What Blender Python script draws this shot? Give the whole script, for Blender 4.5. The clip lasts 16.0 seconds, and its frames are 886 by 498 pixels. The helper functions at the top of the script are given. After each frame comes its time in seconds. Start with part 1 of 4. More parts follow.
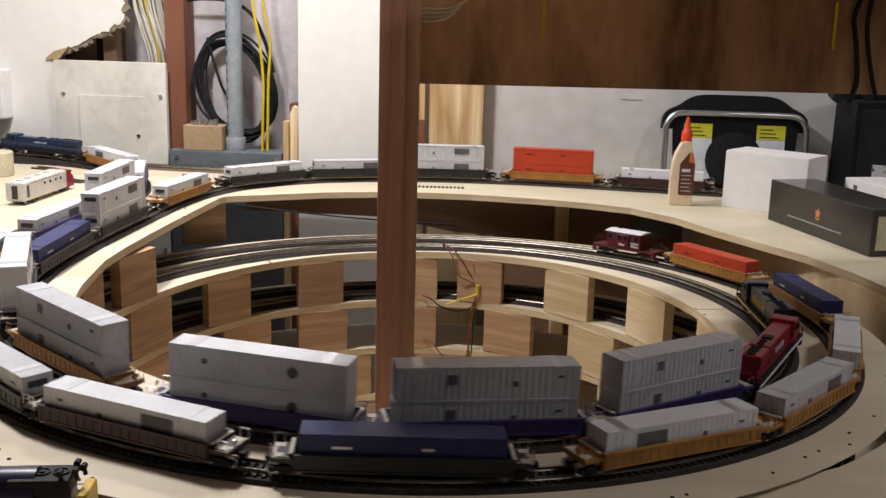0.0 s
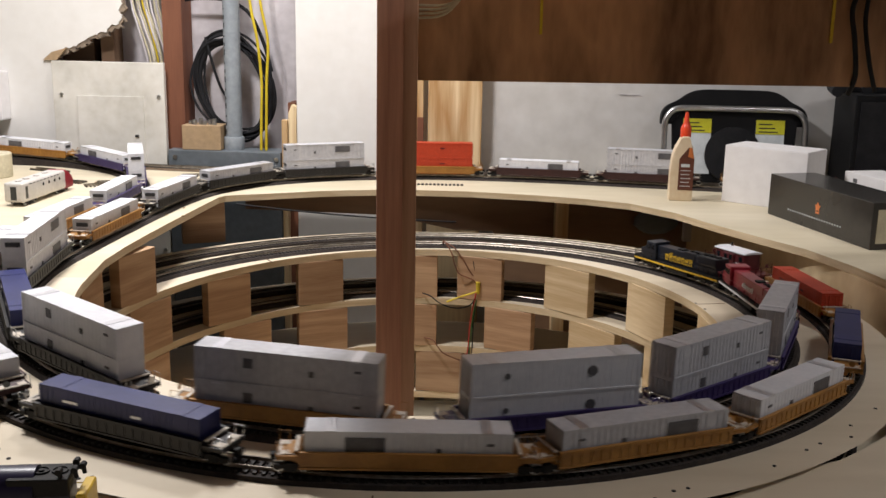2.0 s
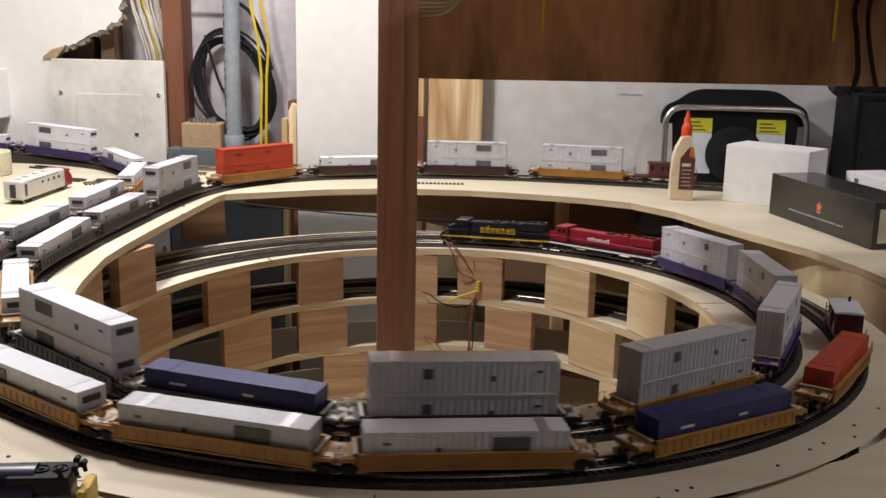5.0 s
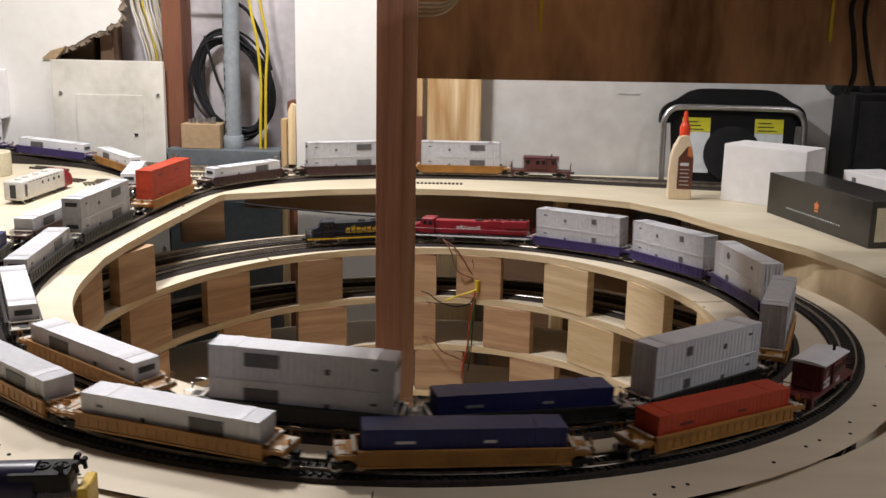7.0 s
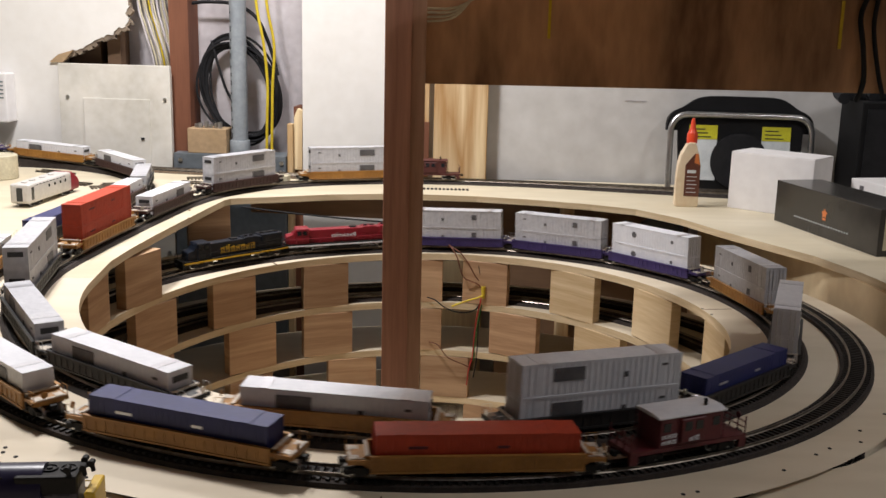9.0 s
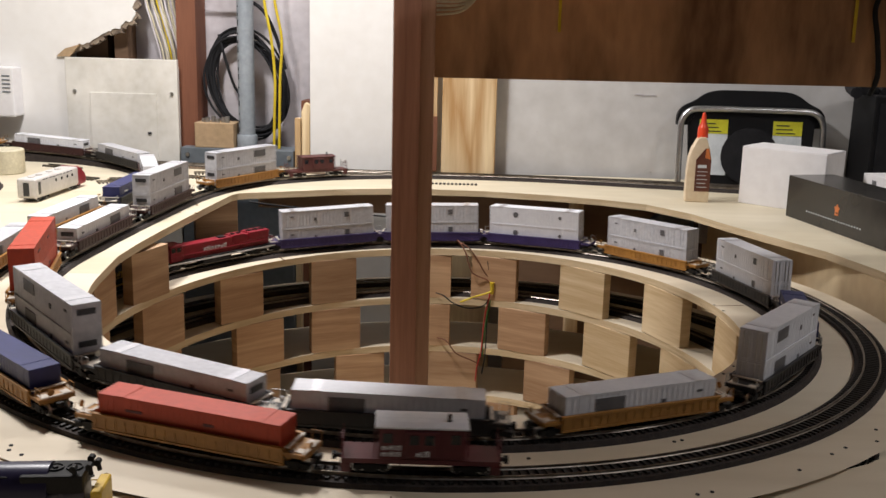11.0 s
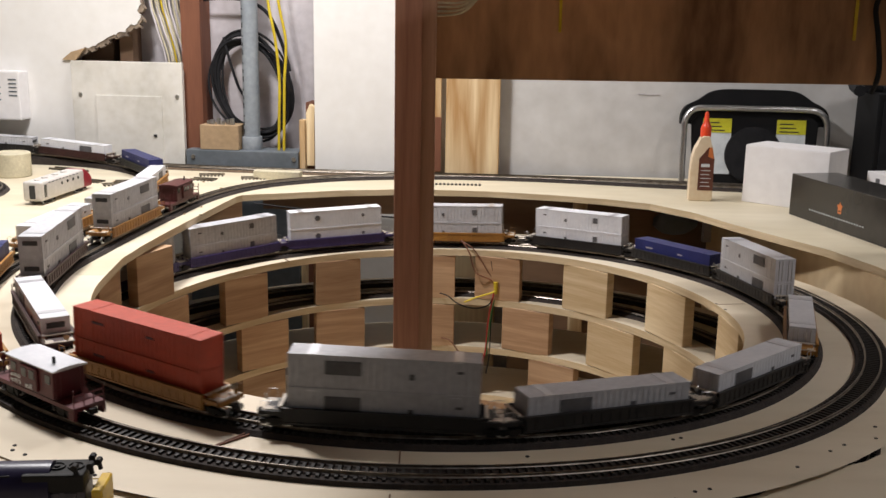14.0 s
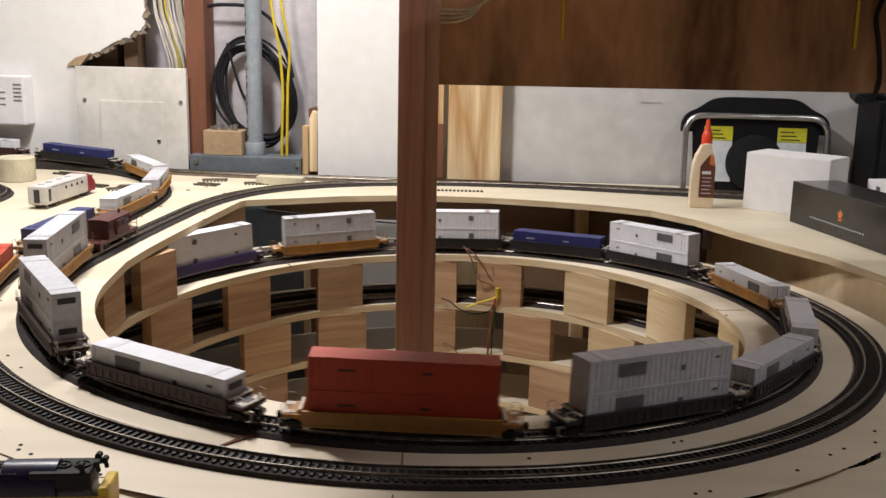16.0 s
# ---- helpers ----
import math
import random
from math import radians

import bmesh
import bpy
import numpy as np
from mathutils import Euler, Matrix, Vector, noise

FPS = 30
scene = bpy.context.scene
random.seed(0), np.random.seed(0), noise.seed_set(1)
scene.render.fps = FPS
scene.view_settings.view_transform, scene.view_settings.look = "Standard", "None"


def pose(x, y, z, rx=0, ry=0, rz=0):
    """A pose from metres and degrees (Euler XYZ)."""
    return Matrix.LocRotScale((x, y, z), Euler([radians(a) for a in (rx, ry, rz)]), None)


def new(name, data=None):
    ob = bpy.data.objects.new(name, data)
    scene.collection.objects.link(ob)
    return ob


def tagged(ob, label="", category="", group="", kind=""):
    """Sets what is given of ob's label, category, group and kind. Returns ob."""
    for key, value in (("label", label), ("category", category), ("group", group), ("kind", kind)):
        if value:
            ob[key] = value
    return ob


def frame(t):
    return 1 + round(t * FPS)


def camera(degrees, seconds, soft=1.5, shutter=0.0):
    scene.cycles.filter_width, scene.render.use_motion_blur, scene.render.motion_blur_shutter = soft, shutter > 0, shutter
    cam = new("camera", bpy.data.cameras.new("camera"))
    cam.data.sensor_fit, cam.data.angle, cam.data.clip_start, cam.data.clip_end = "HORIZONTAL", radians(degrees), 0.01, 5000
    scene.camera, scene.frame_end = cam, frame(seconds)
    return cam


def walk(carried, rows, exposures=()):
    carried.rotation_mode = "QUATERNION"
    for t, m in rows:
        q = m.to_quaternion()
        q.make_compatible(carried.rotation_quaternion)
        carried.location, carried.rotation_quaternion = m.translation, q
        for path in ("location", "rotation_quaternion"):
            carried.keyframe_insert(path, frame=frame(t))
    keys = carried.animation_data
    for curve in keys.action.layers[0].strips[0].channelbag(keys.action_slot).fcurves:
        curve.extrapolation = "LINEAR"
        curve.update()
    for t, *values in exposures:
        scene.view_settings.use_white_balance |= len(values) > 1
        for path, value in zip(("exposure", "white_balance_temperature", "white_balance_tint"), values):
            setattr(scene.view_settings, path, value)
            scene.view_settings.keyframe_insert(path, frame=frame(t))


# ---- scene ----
cam = camera(47.11, 16.0, soft=1.5, shutter=0.75)
walk(cam, [
    (0.0, pose(0.0013, -1.3477, 0.3790, 77.061, -1.517, -2.270)),
    (0.5, pose(0.0007, -1.3470, 0.3767, 77.130, -1.472, -2.340)),
    (1.0, pose(-0.0028, -1.3425, 0.3758, 77.047, -1.461, -2.415)),
    (1.5, pose(-0.0036, -1.3441, 0.3736, 77.111, -1.402, -2.503)),
    (2.0, pose(0.0032, -1.3463, 0.3755, 77.004, -1.009, -2.348)),
    (2.5, pose(0.0066, -1.3442, 0.3741, 76.956, -0.894, -2.191)),
    (3.0, pose(0.0046, -1.3422, 0.3751, 76.885, -1.016, -2.159)),
    (3.5, pose(0.0001, -1.3429, 0.3738, 76.867, -1.180, -2.288)),
    (4.0, pose(-0.0017, -1.3420, 0.3723, 76.914, -1.250, -2.365)),
    (6.5, pose(0.0029, -1.3450, 0.3736, 77.030, -1.007, -2.421)),
    (7.0, pose(0.0018, -1.3481, 0.3726, 77.018, -1.059, -2.421)),
    (7.5, pose(0.0001, -1.3501, 0.3726, 77.192, -1.166, -2.507)),
    (8.0, pose(0.0001, -1.3534, 0.3714, 77.459, -1.211, -2.339)),
    (8.5, pose(-0.0034, -1.3517, 0.3715, 77.463, -1.296, -2.289)),
    (9.0, pose(-0.0035, -1.3450, 0.3694, 77.412, -1.375, -2.161)),
    (11.5, pose(-0.0067, -1.3319, 0.3678, 77.075, -1.210, -1.668)),
    (12.0, pose(-0.0005, -1.3310, 0.3696, 77.092, -1.010, -1.668)),
    (12.5, pose(0.0000, -1.3299, 0.3687, 77.080, -1.103, -1.605)),
    (13.0, pose(0.0011, -1.3312, 0.3668, 76.978, -1.000, -1.392)),
    (13.5, pose(0.0042, -1.3342, 0.3681, 77.000, -0.845, -1.380)),
    (14.0, pose(0.0023, -1.3390, 0.3687, 77.129, -0.941, -1.381)),
    (14.5, pose(0.0008, -1.3438, 0.3673, 77.259, -0.983, -1.271)),
    (15.0, pose(0.0045, -1.3462, 0.3679, 77.379, -0.882, -1.164)),
    (15.5, pose(0.0027, -1.3475, 0.3674, 77.514, -0.983, -1.165)),
    (16.0, pose(-0.0000, -1.3477, 0.3663, 77.575, -1.176, -1.279)),
])

# ---- light: bulbs over the bench, an added front fill, a dim room ----
world = bpy.data.worlds.new("room_air")
world.use_nodes = True
world.node_tree.nodes["Background"].inputs[0].default_value = (1.0, 0.95, 0.9, 1)
world.node_tree.nodes["Background"].inputs[1].default_value = 0.03
scene.world = world
scene.view_settings.exposure = -0.09


def overhead_light(x, y, z, watts, size, colour):
    data = bpy.data.lights.new("overhead_light", "AREA")
    data.energy, data.size, data.color, data.shape = watts, size, colour, "DISK"
    ob = new("overhead_light", data)
    ob.matrix_world = pose(x, y, z)
    return ob


overhead_light(-0.60, 0.15, 1.28, 26, 0.22, (1.0, 0.97, 0.965))
overhead_light(-0.15, 0.66, 1.28, 11.5, 0.22, (1.0, 0.97, 0.965))
# added weak fill from the front, no fixture of the room
overhead_light(0.90, -1.70, 1.28, 2.0, 0.35, (0.92, 0.94, 1.0))
overhead_light(1.20, -0.60, 1.28, 7.2, 0.30, (1.0, 0.97, 0.97))


# ---- materials ----
def mat(name, c1, c2=None, rough=0.6, metal=0.0, scale=30.0, bump=0.1, stretch=(1, 1, 1), fine=6.0, detail=0.25, coat=0.0):
    """A two-scale noise surface: broad patches between c1 and c2, fine grain, relief."""
    m = bpy.data.materials.new(name)
    m.use_nodes = True
    t = m.node_tree
    b = t.nodes["Principled BSDF"]
    c2 = c2 or tuple(v * 0.8 for v in c1)
    co = t.nodes.new("ShaderNodeTexCoord")
    mp = t.nodes.new("ShaderNodeMapping")
    mp.inputs["Scale"].default_value = stretch
    t.links.new(co.outputs["Object"], mp.inputs[0])
    n1 = t.nodes.new("ShaderNodeTexNoise")
    n1.inputs["Scale"].default_value, n1.inputs["Detail"].default_value = scale, 4
    n2 = t.nodes.new("ShaderNodeTexNoise")
    n2.inputs["Scale"].default_value, n2.inputs["Detail"].default_value = scale * fine, 3
    for n in (n1, n2):
        t.links.new(mp.outputs[0], n.inputs["Vector"])
    ramp = t.nodes.new("ShaderNodeValToRGB")
    ramp.color_ramp.elements[0].position, ramp.color_ramp.elements[1].position = 0.35, 0.68
    ramp.color_ramp.elements[0].color, ramp.color_ramp.elements[1].color = (*c1, 1), (*c2, 1)
    t.links.new(n1.outputs[0], ramp.inputs[0])
    mix = t.nodes.new("ShaderNodeMix")
    mix.data_type, mix.blend_type = "RGBA", "OVERLAY"
    mix.inputs[0].default_value = detail
    t.links.new(ramp.outputs[0], mix.inputs[6])
    t.links.new(n2.outputs[0], mix.inputs[7])
    t.links.new(mix.outputs[2], b.inputs["Base Color"])
    b.inputs["Roughness"].default_value, b.inputs["Metallic"].default_value = rough, metal
    b.inputs["Coat Weight"].default_value = coat
    if bump:
        bp = t.nodes.new("ShaderNodeBump")
        bp.inputs["Strength"].default_value, bp.inputs["Distance"].default_value = bump, 0.002
        t.links.new(n2.outputs[0], bp.inputs["Height"])
        t.links.new(bp.outputs[0], b.inputs["Normal"])
    return m


def wood(name, c1, c2, scale=14.0, rough=0.6, stretch=(1, 1, 0.08), ring=6.0, vary=0.25):
    """Grain drawn along one axis, with wavy rings, and a tint of its own for each piece."""
    m = bpy.data.materials.new(name)
    m.use_nodes = True
    t = m.node_tree
    b = t.nodes["Principled BSDF"]
    co = t.nodes.new("ShaderNodeTexCoord")
    info = t.nodes.new("ShaderNodeObjectInfo")
    add = t.nodes.new("ShaderNodeVectorMath")
    mul = t.nodes.new("ShaderNodeMath")
    mul.operation = "MULTIPLY"
    mul.inputs[1].default_value = 7.0
    t.links.new(info.outputs["Random"], mul.inputs[0])
    t.links.new(co.outputs["Object"], add.inputs[0])
    t.links.new(mul.outputs[0], add.inputs[1])
    mp = t.nodes.new("ShaderNodeMapping")
    mp.inputs["Scale"].default_value = stretch
    t.links.new(add.outputs[0], mp.inputs[0])
    n1 = t.nodes.new("ShaderNodeTexNoise")
    n1.inputs["Scale"].default_value, n1.inputs["Detail"].default_value, n1.inputs["Distortion"].default_value = scale, 3, 0.6
    t.links.new(mp.outputs[0], n1.inputs["Vector"])
    rg = t.nodes.new("ShaderNodeMath")
    rg.operation = "MULTIPLY"
    rg.inputs[1].default_value = ring
    t.links.new(n1.outputs[0], rg.inputs[0])
    pp = t.nodes.new("ShaderNodeMath")
    pp.operation = "PINGPONG"
    pp.inputs[1].default_value = 1.0
    t.links.new(rg.outputs[0], pp.inputs[0])
    n2 = t.nodes.new("ShaderNodeTexNoise")
    n2.inputs["Scale"].default_value, n2.inputs["Detail"].default_value = scale * 16, 3
    t.links.new(mp.outputs[0], n2.inputs["Vector"])
    av = t.nodes.new("ShaderNodeMix")
    av.inputs[0].default_value = 0.45
    t.links.new(pp.outputs[0], av.inputs[2])
    t.links.new(n2.outputs[0], av.inputs[3])
    ramp = t.nodes.new("ShaderNodeValToRGB")
    ramp.color_ramp.elements[0].position, ramp.color_ramp.elements[1].position = 0.2, 0.8
    ramp.color_ramp.elements[0].color, ramp.color_ramp.elements[1].color = (*c1, 1), (*c2, 1)
    t.links.new(av.outputs[0], ramp.inputs[0])
    hsv = t.nodes.new("ShaderNodeHueSaturation")
    vr = t.nodes.new("ShaderNodeMapRange")
    vr.inputs[3].default_value, vr.inputs[4].default_value = 1 - vary / 2, 1 + vary / 2
    t.links.new(info.outputs["Random"], vr.inputs[0])
    t.links.new(vr.outputs[0], hsv.inputs["Value"])
    t.links.new(ramp.outputs[0], hsv.inputs["Color"])
    t.links.new(hsv.outputs[0], b.inputs["Base Color"])
    b.inputs["Roughness"].default_value = rough
    bp = t.nodes.new("ShaderNodeBump")
    bp.inputs["Strength"].default_value, bp.inputs["Distance"].default_value = 0.15, 0.001
    t.links.new(n2.outputs[0], bp.inputs["Height"])
    t.links.new(bp.outputs[0], b.inputs["Normal"])
    return m


M_PLY = wood("birch_plywood", (0.60, 0.525, 0.38), (0.76, 0.685, 0.53), 3.0, 0.55, (0.25, 1, 1), 4.0, 0.06)
# birch plywood again, the pinkish cast of the shaded front put into its colour
M_DECK = wood("shade_tinted_plywood", (0.61, 0.52, 0.385), (0.77, 0.68, 0.535), 3.0, 0.5, (0.25, 1, 1), 4.0, 0.06)
M_EDGE = wood("plywood_edge", (0.54, 0.41, 0.245), (0.70, 0.56, 0.37), 30.0, 0.7, (0.3, 0.3, 4), 3.0, 0.1)
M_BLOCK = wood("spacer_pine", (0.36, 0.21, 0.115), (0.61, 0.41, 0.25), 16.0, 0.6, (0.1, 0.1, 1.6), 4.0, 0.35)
# the same pine lightened, lamp light on the right-hand blocks put into the colour
M_LITBLOCK = wood("lit_spacer_pine", (0.50, 0.355, 0.195), (0.74, 0.60, 0.40), 16.0, 0.6, (0.1, 0.1, 1.6), 4.0, 0.25)
M_POST = wood("red_fir_post", (0.33, 0.155, 0.105), (0.54, 0.295, 0.205), 22.0, 0.6, (1, 1, 0.05), 4.0)
M_POST2 = wood("pale_fir_post", (0.36, 0.20, 0.13), (0.54, 0.34, 0.24), 22.0, 0.6, (1, 1, 0.05), 4.0)
M_FASCIA = wood("dark_plywood", (0.15, 0.072, 0.034), (0.52, 0.30, 0.16), 6.0, 0.45, (0.8, 1, 0.22), 5.0)
M_STUD = wood("old_stud", (0.12, 0.040, 0.020), (0.21, 0.080, 0.040), 20.0, 0.7, (1, 1, 0.06), 3.0)
M_PINE = wood("pale_pine_plank", (0.44, 0.25, 0.10), (0.84, 0.68, 0.43), 9.0, 0.55, (1, 1, 0.06), 9.0)
M_UNDER = wood("brown_board", (0.14, 0.08, 0.045), (0.22, 0.13, 0.075), 6.0, 0.7, (0.2, 1, 1), 3.0)
M_WALL = mat("white_drywall", (0.80, 0.78, 0.75), (0.77, 0.75, 0.72), 0.85, 0, 5, 0.08)
M_GREYWALL = mat("grey_painted_wall", (0.595, 0.58, 0.56), (0.57, 0.555, 0.54), 0.8, 0, 4, 0.1)
M_BAY = mat("bare_gypsum_back", (0.58, 0.54, 0.56), (0.44, 0.41, 0.43), 0.9, 0, 7, 0.15)
M_PANEL = mat("scuffed_panel_paint", (0.76, 0.73, 0.67), (0.60, 0.575, 0.52), 0.5, 0, 9, 0.05)
M_TORN = mat("torn_gypsum", (0.34, 0.27, 0.20), (0.14, 0.105, 0.08), 0.95, 0, 40, 0.5)
M_KRAFT = mat("cardboard", (0.42, 0.29, 0.17), (0.36, 0.25, 0.14), 0.85, 0, 20, 0.1)
M_BOXGREY = mat("grey_steel_box", (0.16, 0.18, 0.20), (0.12, 0.14, 0.155), 0.45, 0.1, 12, 0.05)
M_CONDUIT = mat("grey_plastic_conduit", (0.30, 0.33, 0.36), (0.25, 0.28, 0.31), 0.4, 0, 15, 0.05)
M_BLACKRUB = mat("black_cable", (0.010, 0.010, 0.012), (0.017, 0.017, 0.019), 0.65, 0, 40, 0.05)
M_YELLOW = mat("yellow_cable", (0.65, 0.50, 0.03), (0.55, 0.40, 0.02), 0.45, 0, 40, 0.05)
M_CREAM = mat("cream_cable", (0.62, 0.56, 0.40), (0.5, 0.45, 0.32), 0.5, 0, 40, 0.05)
M_RED = mat("red_wire", (0.45, 0.02, 0.02), (0.35, 0.015, 0.015), 0.4, 0, 40, 0.0)
M_GREEN = mat("green_wire", (0.03, 0.2, 0.05), (0.02, 0.15, 0.04), 0.4, 0, 40, 0.0)
M_CORK = mat("dark_roadbed", (0.022, 0.016, 0.014), (0.040, 0.029, 0.024), 0.9, 0, 120, 0.6)
M_CORK2 = mat("pale_cork_roadbed", (0.16, 0.11, 0.07), (0.10, 0.07, 0.045), 0.9, 0, 90, 0.6)
M_TIE = mat("black_plastic_ties", (0.012, 0.010, 0.009), (0.024, 0.019, 0.016), 0.6, 0, 200, 0.2)
M_RAIL = mat("nickel_rail", (0.42, 0.375, 0.32), (0.24, 0.205, 0.165), 0.40, 1.0, 80, 0.05)
M_STEEL = mat("bright_steel", (0.62, 0.62, 0.62), (0.5, 0.5, 0.5), 0.3, 1.0, 40, 0.03)
M_FLOOR = mat("concrete_floor", (0.20, 0.19, 0.18), (0.14, 0.135, 0.13), 0.85, 0, 5, 0.2)
# the next two are for unseen surfaces, darkened to hold down bounced light
M_CEIL = mat("dark_unseen_ceiling", (0.10, 0.075, 0.055), (0.07, 0.05, 0.04), 0.9, 0, 6, 0.1)
M_DARKWALL = mat("dark_unseen_wall", (0.12, 0.11, 0.105), (0.09, 0.085, 0.08), 0.9, 0, 6, 0.2)
M_BLACK = mat("black_plastic", (0.004, 0.004, 0.005), (0.007, 0.007, 0.008), 0.55, 0, 20, 0.06)
M_WHITECARD = mat("white_card", (0.78, 0.76, 0.76), (0.72, 0.70, 0.70), 0.6, 0, 10, 0.05)
M_BLACKCARD = mat("black_gloss_card", (0.024, 0.022, 0.020), (0.034, 0.031, 0.028), 0.22, 0, 10, 0.03)
M_ORANGEINK = mat("orange_ink", (0.65, 0.20, 0.06), (0.55, 0.16, 0.04), 0.5, 0, 60, 0.0)
M_LABEL = mat("printed_label_white", (0.66, 0.70, 0.72), (0.56, 0.60, 0.62), 0.5, 0, 60, 0.0)
M_LIME = mat("yellow_label", (0.62, 0.60, 0.03), (0.55, 0.52, 0.02), 0.5, 0, 60, 0.0)
M_GLUE = mat("tan_glue_bottle", (0.76, 0.62, 0.44), (0.70, 0.56, 0.38), 0.35, 0, 14, 0.03)
M_CAPRED = mat("red_orange_cap", (0.75, 0.07, 0.02), (0.65, 0.05, 0.015), 0.35, 0, 30, 0.0)
M_GLUELAB = mat("brown_glue_label", (0.10, 0.03, 0.018), (0.14, 0.045, 0.025), 0.4, 0, 30, 0.0)
M_INK = mat("dark_ink", (0.02, 0.02, 0.022), (0.03, 0.03, 0.032), 0.5, 0, 60, 0.0)
# rolling stock
M_WHITE = mat("white_container_paint", (0.715, 0.72, 0.76), (0.64, 0.645, 0.685), 0.45, 0, 25, 0.06)
M_GREY = mat("silver_grey_container", (0.525, 0.525, 0.555), (0.46, 0.46, 0.49), 0.42, 0, 25, 0.06)
M_BLUE = mat("blue_container", (0.018, 0.024, 0.125), (0.013, 0.018, 0.095), 0.46, 0, 25, 0.06)
M_ORANGE = mat("orange_container", (0.47, 0.047, 0.014), (0.41, 0.038, 0.011), 0.52, 0, 25, 0.06)
M_WELLY = mat("yellow_well_car", (0.38, 0.18, 0.036), (0.28, 0.125, 0.025), 0.5, 0, 40, 0.08)
M_WELLP = mat("purple_blue_well_car", (0.045, 0.03, 0.13), (0.035, 0.022, 0.10), 0.5, 0, 40, 0.08)
M_WELLB = mat("brown_well_car", (0.046, 0.014, 0.013), (0.033, 0.010, 0.010), 0.5, 0, 40, 0.08)
M_WELLK = mat("black_well_car", (0.010, 0.009, 0.010), (0.017, 0.015, 0.015), 0.5, 0, 40, 0.08)
M_DECKW = mat("pale_platform_paint", (0.62, 0.56, 0.48), (0.45, 0.39, 0.32), 0.6, 0, 120, 0.2)
M_TRUCK = mat("truck_black", (0.012, 0.011, 0.011), (0.02, 0.018, 0.017), 0.6, 0, 90, 0.1)
M_NAVY = mat("dark_navy_loco", (0.008, 0.012, 0.022), (0.006, 0.009, 0.016), 0.35, 0, 30, 0.04)
M_LEADBLUE = mat("lead_loco_blue", (0.016, 0.030, 0.085), (0.011, 0.022, 0.062), 0.35, 0, 30, 0.04)
M_PARKED = mat("purple_navy_loco", (0.022, 0.018, 0.050), (0.015, 0.012, 0.036), 0.33, 0, 30, 0.04)
M_LOCOY = mat("loco_yellow", (0.66, 0.42, 0.03), (0.58, 0.36, 0.02), 0.4, 0, 30, 0.04)
M_LOCORED = mat("loco_red", (0.27, 0.012, 0.026), (0.21, 0.009, 0.020), 0.38, 0, 30, 0.04)
M_CABRED = mat("caboose_red", (0.10, 0.010, 0.015), (0.08, 0.008, 0.011), 0.5, 0, 30, 0.05)
M_CABBROWN = mat("caboose_brown_red", (0.085, 0.020, 0.018), (0.065, 0.015, 0.013), 0.5, 0, 30, 0.05)
M_SILVER = mat("silver_loco", (0.66, 0.63, 0.60), (0.56, 0.53, 0.50), 0.4, 0.2, 30, 0.04)
M_BAND = mat("silver_roof_band", (0.66, 0.66, 0.70), (0.58, 0.58, 0.62), 0.34, 0.75, 40, 0.03)
M_MARK = mat("grey_printed_mark", (0.085, 0.082, 0.088), (0.13, 0.125, 0.13), 0.5, 0, 60, 0.0)
M_KNOTPLY = wood("swirled_plywood", (0.50, 0.32, 0.16), (0.76, 0.60, 0.38), 5.0, 0.6, (1, .55, .35), 7.0)
M_GLASS = mat("dark_window", (0.01, 0.012, 0.015), (0.015, 0.017, 0.02), 0.12, 0, 30, 0.0)


for m in (M_BLACK, M_BLACKRUB, M_TRUCK):
    m.node_tree.nodes["Principled BSDF"].inputs["Specular IOR Level"].default_value = 0.2


# ---- mesh tools ----
def box(bm, x0, x1, y0, y1, z0, z1, m=None):
    v = [bm.verts.new((x, y, z)) for z in (z0, z1) for y in (y0, y1) for x in (x0, x1)]
    for f in ((0, 2, 3, 1), (4, 5, 7, 6), (0, 1, 5, 4), (2, 6, 7, 3), (0, 4, 6, 2), (1, 3, 7, 5)):
        bm.faces.new([v[i] for i in f])
    if m is not None:
        bmesh.ops.transform(bm, matrix=m, verts=v)
    return v


def cyl(bm, r, a, b, n=12, r2=None, caps=True):
    """A cylinder or cone from point a to point b."""
    a, b = Vector(a), Vector(b)
    q = (b - a).to_track_quat("Z", "Y").to_matrix()
    rings = []
    for p, rr in ((a, r), (b, r if r2 is None else r2)):
        rings.append([bm.verts.new(p + q @ Vector((rr * math.cos(2 * math.pi * i / n), rr * math.sin(2 * math.pi * i / n), 0))) for i in range(n)])
    for i in range(n):
        bm.faces.new((rings[0][i], rings[0][(i + 1) % n], rings[1][(i + 1) % n], rings[1][i]))
    if caps:
        bm.faces.new(rings[0][::-1])
        bm.faces.new(rings[1])


def lathe(bm, profile, n=20, sx=1.0, sy=1.0):
    rings = [[bm.verts.new((r * sx * math.cos(2 * math.pi * i / n), r * sy * math.sin(2 * math.pi * i / n), z)) for i in range(n)] for r, z in profile]
    for a, b in zip(rings, rings[1:]):
        for i in range(n):
            bm.faces.new((a[i], a[(i + 1) % n], b[(i + 1) % n], b[i]))
    bm.faces.new(rings[0][::-1])
    bm.faces.new(rings[-1])


def prism(bm, outline, y0, y1):
    """An outline in x and z, drawn out along y."""
    a = [bm.verts.new((x, y0, z)) for x, z in outline]
    b = [bm.verts.new((x, y1, z)) for x, z in outline]
    n = len(outline)
    for i in range(n):
        bm.faces.new((a[i], a[(i + 1) % n], b[(i + 1) % n], b[i]))
    bm.faces.new(a[::-1])
    bm.faces.new(b)


def bevel(bm, w=0.0008, segs=1):
    bmesh.ops.bevel(bm, geom=bm.edges[:], offset=w, segments=segs, affect="EDGES", profile=0.6, clamp_overlap=True)


